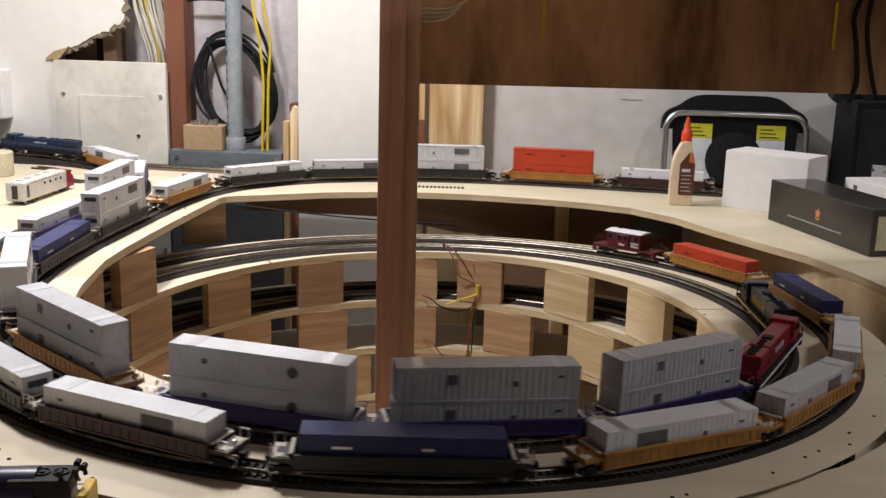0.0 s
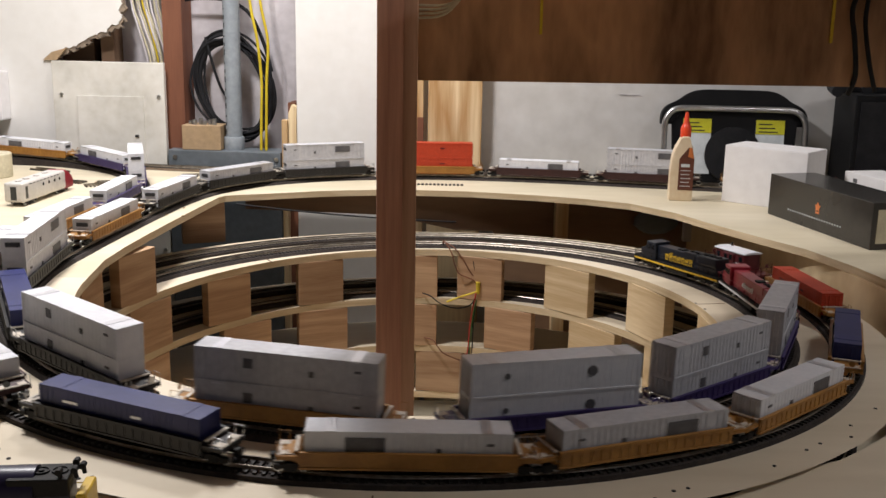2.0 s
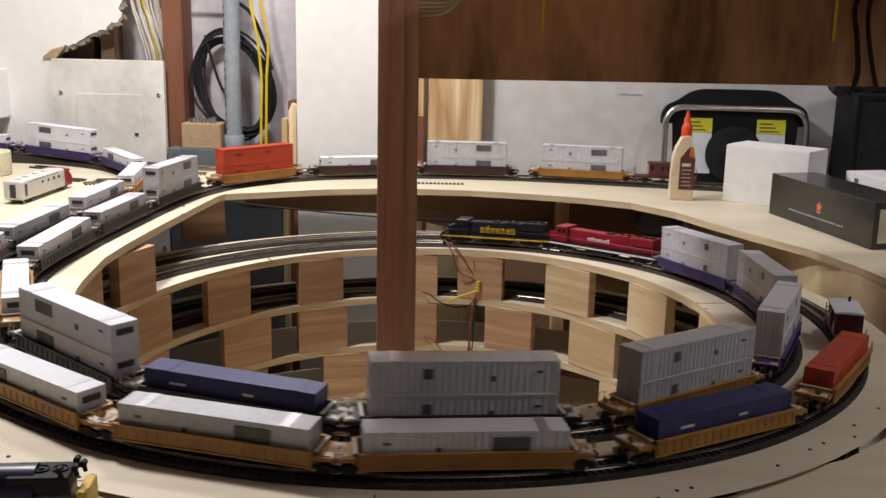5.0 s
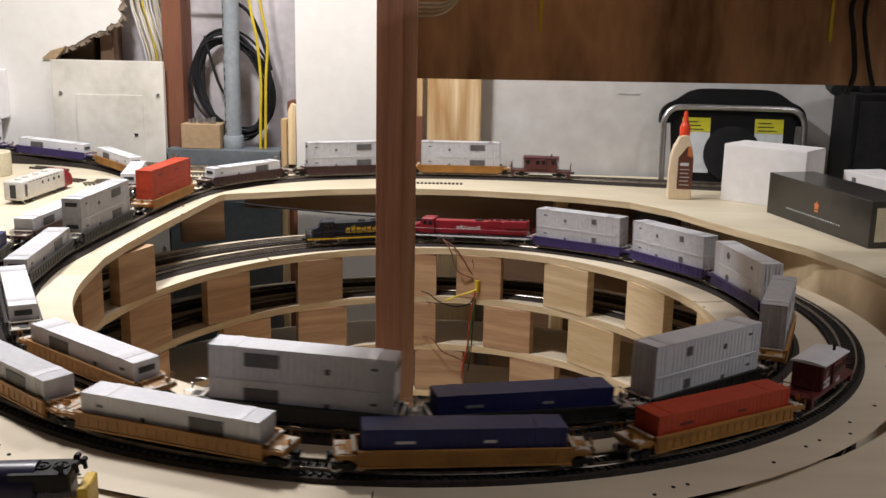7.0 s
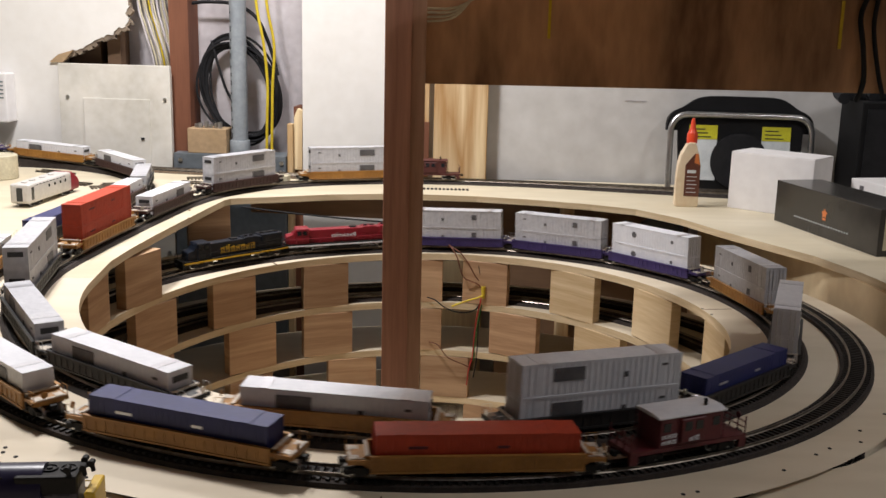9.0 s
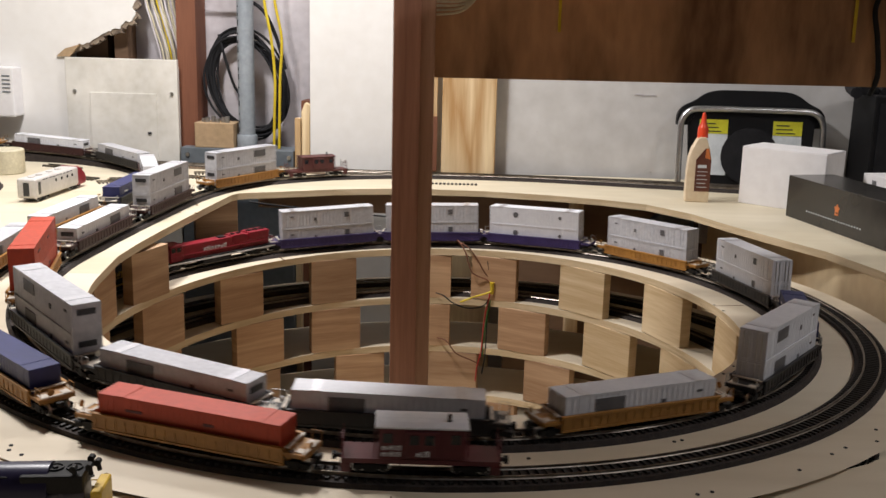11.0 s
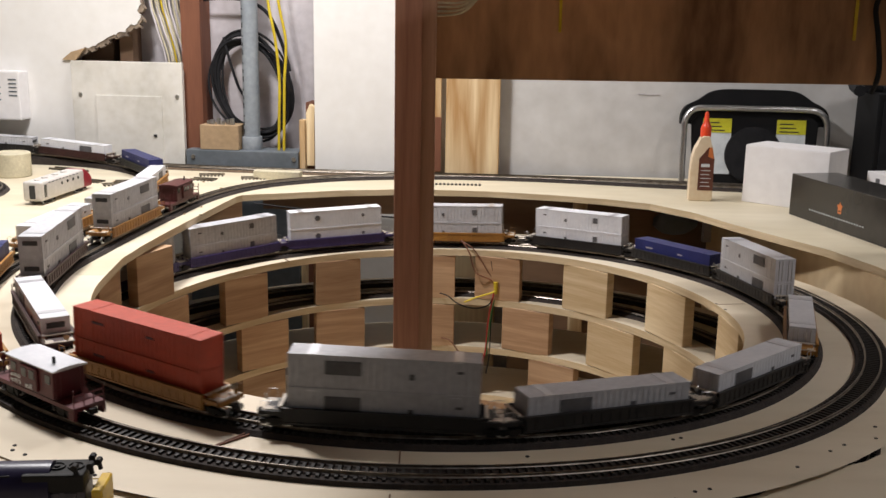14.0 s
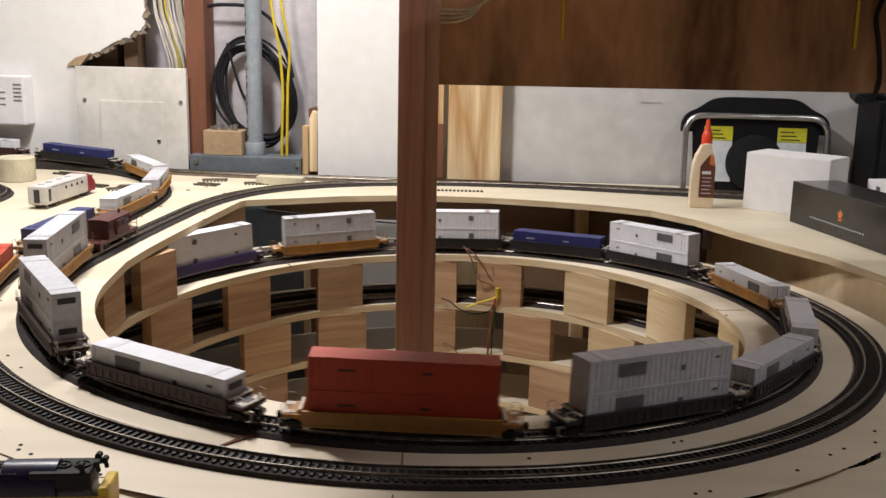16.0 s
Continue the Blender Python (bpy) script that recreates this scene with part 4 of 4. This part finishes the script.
# ---- wires at the rear of the helix ----
for c, pts, lab in ((M_STUD, [(.088, .500, -.0405), (.089, .482, -.034), (.106, .470, -.042), (.122, .466, -.062), (.134, .464, -.083), (.148, .462, -.100)], "brown"),
                    (M_STUD, [(.086, .500, -.0405), (.088, .482, -.032), (.101, .468, -.051), (.107, .464, -.072), (.116, .462, -.089), (.141, .461, -.100), (.149, .461, -.112)], "brown"),
                    (M_BLACKRUB, [(.141, .463, -.065), (.145, .462, -.087), (.149, .461, -.109), (.149, .462, -.131), (.144, .463, -.175), (.143, .463, -.213), (.142, .464, -.247), (.137, .465, -.282)], "black"),
                    (M_BLACKRUB, [(.150, .463, -.060), (.151, .462, -.083), (.150, .461, -.118)], "black"),
                    (M_RED, [(.150, .461, -.110), (.146, .460, -.131), (.141, .460, -.157), (.137, .461, -.191), (.136, .462, -.213), (.134, .463, -.240), (.128, .464, -.266), (.125, .465, -.297)], "red"),
                    (M_GREEN, [(.151, .461, -.127), (.143, .461, -.168), (.140, .462, -.198), (.137, .463, -.228), (.137, .464, -.247)], "green"),
                    (M_BLACKRUB, [(.049, .484, -.132), (.063, .465, -.132), (.078, .460, -.143), (.100, .459, -.152), (.121, .459, -.153), (.139, .460, -.146), (.148, .461, -.128)], "black"),
                    (M_STUD, [(.053, .486, -.2195), (.069, .468, -.219), (.080, .464, -.233), (.091, .463, -.244), (.116, .463, -.255), (.130, .464, -.262)], "brown")):
    bm = bmesh.new()
    tube(bm, smooth_line(pts, 6), .0012, 6)
    solid("wire", bm, c, "thin %s wire hanging down the inner rim" % lab, "wire", group="helix feeder wires", round_shade=True)
bm = bmesh.new()
tube(bm, smooth_line([(.093, .456, -.141), (.117, .455, -.131), (.142, .455, -.123), (.150, .456, -.118), (.151, .457, -.104)], 6), .0017, 8)
cyl(bm, .0045, (.150, .457, -.103), (.1505, .457, -.125), 10, .0030)
solid("yellow_cable_tie", bm, M_YELLOW, "yellow cable tie bundling the wires", "cable tie", round_shade=True)
bm = bmesh.new()
tube(bm, smooth_line([(-.31, .60, .012), (-.2, .62, -.004), (-.05, .65, -.022), (.12, .68, -.036)], 6), .0018, 6)
solid("wire", bm, M_BLACKRUB, "thin black wire sagging under the bench", "wire", round_shade=True)

# odds and ends below the bench
bm = bmesh.new()
bmesh.ops.create_icosphere(bm, subdivisions=3, radius=1.0)
for v in bm.verts:
    k = 1 + .12 * noise.noise(v.co * 2.3)
    v.co = Vector((v.co.x * .046 * k, v.co.y * .014 * k, v.co.z * .026 * k))
solid("crumpled_cloth", bm, M_BOXGREY, "crumpled grey cloth stuffed below the bench", "cloth", m=pose(.535, .695, -.035), round_shade=True)
bm = bmesh.new()
box(bm, -.014, .014, -.008, .008, -.05, .034)
bevel(bm, .002, 2)
solid("grey_bracket", bm, M_BAY, "pale grey bracket under the bench", "bracket", m=pose(.600, .672, -.02))


# ---- things on the bench at the right ----
glue = holder("glue_bottle", "tan wood glue bottle with a red-orange nozzle", "glue bottle", pose(.555, .606, .028, 0, 0, -8) @ Matrix.Diagonal((.82, .9, .97, 1)))
bm = bmesh.new()
prof = [(-.026, 0), (.026, 0), (.0275, .004), (.0275, .085), (.022, .108), (.013, .124), (.013, .130), (-.003, .130), (-.005, .124), (-.018, .108), (-.0245, .088), (-.0265, .06), (-.0275, .004)]
prism(bm, prof, -.015, .015)
bevel(bm, .003, 3)
part("bottle", bm, M_GLUE, glue, round_shade=True)
bm = bmesh.new()
box(bm, -.008, .0270, -.0158, -.0150, .022, .085)
prism(bm, [(-.008, .085), (.0265, .085), (.020, .108), (.012, .108)], -.0158, -.0150)
lab = part("label", bm, M_GLUELAB, glue, "dark brown label with plain bars for print")
for i in range(6):
    bm = bmesh.new()
    box(bm, -.003, .020 - .003 * (i % 2), -.0163, -.0157, .030 + .0078 * i, .0312 + .0078 * i + (.005 if i == 5 else 0))
    part("print_bar", bm, M_LABEL, lab)
bm = bmesh.new()
prism(bm, [(.012, .090), (.025, .086), (.020, .108), (.014, .108)], -.0163, -.0157)
part("label_flash", bm, M_ORANGEINK, lab, "orange flash on the label")
bm = bmesh.new()
lathe(bm, [(.0, .128), (.0125, .128), (.0125, .146), (.0105, .150), (.0065, .158), (.0048, .172), (.0030, .177), (.0, .178)], 18)
part("nozzle", bm, M_CAPRED, glue, "red-orange twist nozzle", True, m=pose(.005, 0, 0))

wbox = holder("white_box", "plain white cardboard box on the bench", "cardboard box", pose(.727, .573, .028, 0, 0, -44))
bm = bmesh.new()
box(bm, -.0825, .0825, -.045, .045, 0, .110)
bevel(bm, .0015, 2)
part("carton", bm, M_WHITECARD, wbox)
bm = bmesh.new()
box(bm, -.0815, .0815, -.044, .002, .1103, .1112)
box(bm, -.0815, .0815, .004, .044, .1103, .1110)
part("flap", bm, M_WHITECARD, wbox)
bbox = holder("black_box", "glossy black product box with an orange emblem", "cardboard box", pose(.755, .329, .028, 0, 0, -79.5))
bm = bmesh.new()
box(bm, -.151, .151, -.045, .045, 0, .075)
bevel(bm, .0012, 2)
part("carton", bm, M_BLACKCARD, bbox)
bm = bmesh.new()
prism(bm, [(.004 + r * math.sin(math.pi * i / 5), .041 + r * math.cos(math.pi * i / 5)) for i in range(10) for r in ((.0085, .0050)[i % 2],)], -.0457, -.0450)
box(bm, -.001, .009, -.0457, -.0450, .0300, .0332)
part("emblem", bm, M_ORANGEINK, bbox, "orange emblem drawn as a plain shape")
for i in range(22):
    x = -.085 + .0074 * i
    bm = bmesh.new()
    box(bm, x, x + .0024, -.0457, -.0450, .0195, .0222)
    part("print_bar", bm, M_LABEL, bbox)
bm = bmesh.new()
box(bm, .1510, .1518, -.036, .036, .010, .064)
part("end_label", bm, M_CREAM, bbox, "pale end label")

carton = holder("white_carton", "low white carton with a small printed mark", "cardboard box", pose(.913, .456, .028, 0, 0, -79.5))
bm = bmesh.new()
box(bm, -.10, .10, -.040, .040, 0, .070)
bevel(bm, .0012, 2)
part("body", bm, M_WHITECARD, carton)
bm = bmesh.new()
box(bm, -.072, -.060, -.0406, -.0398, .052, .060)
part("printed_mark", bm, M_MARK, carton)

# black folding stool with a chrome tube frame against the wall
stool = holder("folded_stool", "black folded shop stool with chrome tube and yellow labels", "stool", WALLM @ pose(.735, -.06, .029, -6))
bm = bmesh.new()
out = []
for i in range(41):
    t = i / 40
    a = math.pi * (1 - t)
    out.append((.155 * math.copysign(abs(math.cos(a)) ** .45, math.cos(a)), .125 + .056 * abs(math.sin(a)) ** .6 + .020 * math.exp(-(math.cos(a) / .45) ** 4)))
prism(bm, out, .0, .028)
bevel(bm, .003, 2)
part("cushion", bm, M_BLACK, stool, "black padded rim", True)
bm = bmesh.new()
prism(bm, [(-.125, 0), (.125, 0), (.132, .13), (.11, .155), (-.11, .155), (-.132, .13)], -.004, .006)
part("back_panel", bm, M_BLACK, stool)
bm = bmesh.new()
tube(bm, smooth_line([(-.148, -.012, .0), (-.148, -.012, .10), (-.146, -.012, .135), (-.128, -.012, .156), (-.09, -.012, .160), (0, -.012, .160), (.09, -.012, .160), (.128, -.012, .156), (.146, -.012, .135), (.148, -.012, .10), (.148, -.012, .0)], 6), .0065, 12)
part("tube_frame", bm, M_STEEL, stool, "chrome bent tube frame", True)
bm = bmesh.new()
cyl(bm, .060, (.0, -.005, .062), (.0, -.011, .062), 40)
part("hub_disc", bm, M_BLACKRUB, stool, round_shade=True)
for x in (-.078, .076):
    bm = bmesh.new()
    box(bm, x - .030, x + .030, -.0052, -.0042, .02, .135)
    lb = part("label", bm, M_LABEL, stool, "pale printed warning label")
    bm = bmesh.new()
    box(bm, x - .030, x + .030, -.0060, -.0053, .108, .138)
    part("label_head", bm, M_LIME, lb, "yellow label heading")
    for i in range(3):
        bm = bmesh.new()
        box(bm, x - .024, x + .016 - .006 * i, -.0066, -.0059, .112 + .008 * i, .1142 + .008 * i)
        part("print_bar", bm, M_INK, lb)
speaker = holder("black_cabinet", "tall black cabinet standing by the wall", "cabinet", WALLM @ pose(1.045, -.085, .029))
bm = bmesh.new()
box(bm, -.095, .095, -.08, .07, 0, .205)
bevel(bm, .003, 2)
part("body", bm, M_BLACK, speaker)
bm = bmesh.new()
box(bm, -.085, .085, -.084, -.080, .015, .19)
part("front_panel", bm, M_BLACKRUB, speaker)
bm = bmesh.new()
for i in range(9):
    cyl(bm, .012, (-.08 + .02 * i, -.05 + .012 * (i % 3), .208 + .006 * (i % 2)), (-.07 + .02 * i, .03, .214 + .007 * (i % 2)), 8)
solid("black_foam", bm, M_BLACKRUB, "crumpled black foam on the cabinet", "foam", m=WALLM @ pose(1.0, -.085, .029), round_shade=True)

# ---- things on the north wall ----
panel = holder("breaker_panel", "scuffed white steel breaker panel cover", "breaker panel", WALLM)
bm = bmesh.new()
box(bm, -.800, -.536, -.012, -.001, -.24, .257)
bevel(bm, .0015, 2)
part("cover", bm, M_PANEL, panel)
bm = bmesh.new()
box(bm, -.742, -.585, -.0155, -.0122, -.12, .180)
bevel(bm, .0012, 2)
door = part("panel_door", bm, M_PANEL, panel, "hinged inner door")
bm = bmesh.new()
box(bm, -.607, -.599, -.0185, -.0156, .088, .093)
part("latch", bm, M_INK, door)
for x, z in ((-.779, .181), (-.549, .181), (-.779, -.177), (-.549, -.177)):
    bm = bmesh.new()
    cyl(bm, .0045, (x, -.0122, z), (x, -.0150, z), 12)
    part("screw", bm, M_STEEL, panel, round_shade=True)
bm = bmesh.new()
box(bm, -.545, -.500, .018, .088, -1.05, 1.32)
solid("stud", bm, M_STUD, "dark reddish old wall stud", "stud", "structure", m=WALLM)
for x0, x1, y0 in ((-.800, -.722, .050), (-.700, -.668, .035)):
    bm = bmesh.new()
    box(bm, x0, x1, y0, .088, .02, 1.31)
    bevel(bm, .001)
    solid("stud", bm, M_UNDER, "dark old framing board inside the torn opening", "stud", "structure", m=WALLM)
conduit = holder("conduit", "grey plastic conduit pipe with a coupling", "pipe", WALLM)
bm = bmesh.new()
cyl(bm, .019, (-.385, .020, .080), (-.385, .020, 1.30), 28)
part("pipe", bm, M_CONDUIT, conduit, round_shade=True)
bm = bmesh.new()
lathe(bm, [(.0, .058), (.0225, .058), (.0235, .060), (.0235, .088), (.0225, .091), (.0, .091)], 28)
part("coupling", bm, M_CONDUIT, conduit, "thicker pipe coupling", True, m=pose(-.385, .020, 0))
for i in range(15):
    z = .097 + .02 * i
    bm = bmesh.new()
    box(bm, -.3995, -.3975, .0053, .0080, z, z + .012 - .004 * (i % 3))
    part("print_bar", bm, M_INK, conduit)
gbox = holder("grey_wireway", "flat grey steel electrical box with screws", "electrical box", WALLM)
bm = bmesh.new()
box(bm, -.532, -.268, -.016, .06, -.42, .061)
bevel(bm, .002, 2)
part("housing", bm, M_BOXGREY, gbox)
for x in (-.515, -.278):
    bm = bmesh.new()
    cyl(bm, .005, (x, -.0165, .045), (x, -.019, .045), 12)
    part("screw", bm, M_STEEL, gbox, round_shade=True)
bm = bmesh.new()
box(bm, -.499, -.408, -.012, .05, .0615, .118)
bevel(bm, .0012)
solid("small_carton", bm, M_KRAFT, "small brown carton on the grey box", "cardboard box", m=WALLM)
bm = bmesh.new()
for i in range(6):
    cyl(bm, .0055, (-.484 + .0115 * i, .012 - .008 * (i % 2), .1185), (-.484 + .0115 * i, .012 - .008 * (i % 2), .1265 + .003 * (i % 3)), 10)
solid("bolts", bm, M_STEEL, "bright metal fittings piled on the carton", "fittings", "stuff", m=WALLM, round_shade=True)
coil = holder("cable_coil", "coil of thick black cable hung in the bay", "cable coil", WALLM)
for k in range(15):
    bm = bmesh.new()
    ph, pts = random.uniform(0, 6), []
    rx, rz = .086 + random.uniform(-.014, .015), .116 + random.uniform(-.017, .012)
    cx, cz = -.392 + random.uniform(-.007, .007), .203 + random.uniform(-.006, .006)
    for i in range(49):
        a = 2 * math.pi * i / 48
        pts.append((cx + (rx + .004 * math.sin(2 * a + ph)) * math.cos(a) + .018 * math.sin(a) * -1, .046 + .004 * (k % 3) + .004 * math.sin(a + ph), cz + rz * math.sin(a)))
    tube(bm, pts, .0029, 8)
    part("cable", bm, M_BLACKRUB, coil, round_shade=True)
bm = bmesh.new()
tube(bm, smooth_line([(-.455, .046, .315), (-.44, .043, .26), (-.42, .042, .20), (-.395, .045, .165)], 6), .0032, 8)
part("cable", bm, M_BLACKRUB, coil, round_shade=True)
bm = bmesh.new()
tube(bm, smooth_line([(-.50, .05, .398), (-.46, .046, .402), (-.40, .046, .398), (-.35, .046, .37), (-.32, .046, .31), (-.30, .046, .24)], 6), .0042, 8)
part("cable", bm, M_BLACKRUB, coil, round_shade=True)
for x0, x1, w in ((-.342, -.316, .0033), (-.318, -.304, .0033)):
    bm = bmesh.new()
    tube(bm, smooth_line([(x0 - .012, .02, .6), (x0, .018, .41), (x0 + .018, .014, .31), (x1, .012, .22), (x1 - .002, .012, .14), (x1 - .004, .012, .062)], 8), w, 8)
    solid("yellow_cable", bm, M_YELLOW, "bright yellow cable running down the bay", "cable", m=WALLM, group="bay cables", round_shade=True)
for i in range(17):
    x0, x1 = -.628 + .0053 * i + random.uniform(-.004, .004), -.600 + .0044 * i + random.uniform(-.004, .004)
    bm = bmesh.new()
    tube(bm, smooth_line([(x0 - .01, .04, .7), (x0, .035 + .003 * (i % 4), .42), ((x0 + x1) / 2 + .006, .03 + .004 * (i % 3), .34), (x1 + .012, .035, .27), (x1 + .016, .04, .2)], 6), .0023, 6)
    solid("house_cable", bm, M_YELLOW if i == 5 else (M_CREAM if i % 3 else M_BAY), "pale sheathed house cable in the wall opening", "cable", m=WALLM, group="wall cables", round_shade=True)
bm = bmesh.new()
box(bm, -.266, -.2535, -.01, .012, -.60, .135)
prism(bm, [(-.2525, .029), (-.2525, .150), (-.244, .170), (-.2325, .165), (-.234, .12), (-.234, .029)], .0, .02)
bevel(bm, .001)
solid("wood_offcut", bm, M_PINE, "split pale wood offcuts standing in the open wall bay", "wood offcut", m=WALLM)
bm = bmesh.new()
box(bm, -.258, -.232, .022, .085, -1.05, .172)
solid("stud", bm, M_STUD, "short broken dark stud in the bay", "stud", "structure", m=WALLM)
bm = bmesh.new()
box(bm, .070, .190, -.020, -.002, -1.045, .62)
bevel(bm, .001)
solid("pine_plank", bm, M_PINE, "pale pine plank leaning upright on the wall", "plank", m=WALLM)
bm = bmesh.new()
box(bm, .034, .058, -.012, -.002, -1.045, .62)
solid("pine_strip", bm, M_PINE, "narrow pine strip standing beside the plank", "plank", m=WALLM)
bm = bmesh.new()
box(bm, .046, .060, -.018, -.0125, .029, .150)
solid("dark_strip", bm, M_STUD, "short dark wooden strip beside the plank", "wood offcut", m=WALLM)
bm = bmesh.new()
box(bm, .325, .352, .690, .7145, -1.045, .0155)
bevel(bm, .001)
solid("bench_leg", bm, M_PINE, "pale pine leg under the rear of the bench", "bench leg")
chime = holder("door_chime", "white plastic wall unit with vent slots", "wall unit", WALLM)
bm = bmesh.new()
box(bm, -1.06, -.909, -.045, -.001, .120, .232)
bevel(bm, .004, 2)
part("case", bm, M_WHITECARD, chime)
bm = bmesh.new()
for i in range(5):
    box(bm, -.935, -.916, -.0460, -.0452, .175 + .009 * i, .178 + .009 * i)
for i in range(3):
    box(bm, -1.0, -.955, -.0460, -.0452, .165 + .014 * i, .168 + .014 * i)
part("vent_slot", bm, M_BOXGREY, chime)
bm = bmesh.new()
for x, z in ((.50, .209), (.515, .208), (.53, .2085), (.35, .09), (.43, .05), (.535, .04), (.62, .20), (.28, .12)):
    box(bm, x - .008 * (z > .2), x + .008 * (z > .2) + .0015, .0125 if x > 0 else -.0008, .0135 if x > 0 else -.0001, z, z + .0014)
solid("wall_scuffs", bm, M_BAY, "short dark scuffs and nail marks on the wall", "wall marks", "stuff", m=WALLM)


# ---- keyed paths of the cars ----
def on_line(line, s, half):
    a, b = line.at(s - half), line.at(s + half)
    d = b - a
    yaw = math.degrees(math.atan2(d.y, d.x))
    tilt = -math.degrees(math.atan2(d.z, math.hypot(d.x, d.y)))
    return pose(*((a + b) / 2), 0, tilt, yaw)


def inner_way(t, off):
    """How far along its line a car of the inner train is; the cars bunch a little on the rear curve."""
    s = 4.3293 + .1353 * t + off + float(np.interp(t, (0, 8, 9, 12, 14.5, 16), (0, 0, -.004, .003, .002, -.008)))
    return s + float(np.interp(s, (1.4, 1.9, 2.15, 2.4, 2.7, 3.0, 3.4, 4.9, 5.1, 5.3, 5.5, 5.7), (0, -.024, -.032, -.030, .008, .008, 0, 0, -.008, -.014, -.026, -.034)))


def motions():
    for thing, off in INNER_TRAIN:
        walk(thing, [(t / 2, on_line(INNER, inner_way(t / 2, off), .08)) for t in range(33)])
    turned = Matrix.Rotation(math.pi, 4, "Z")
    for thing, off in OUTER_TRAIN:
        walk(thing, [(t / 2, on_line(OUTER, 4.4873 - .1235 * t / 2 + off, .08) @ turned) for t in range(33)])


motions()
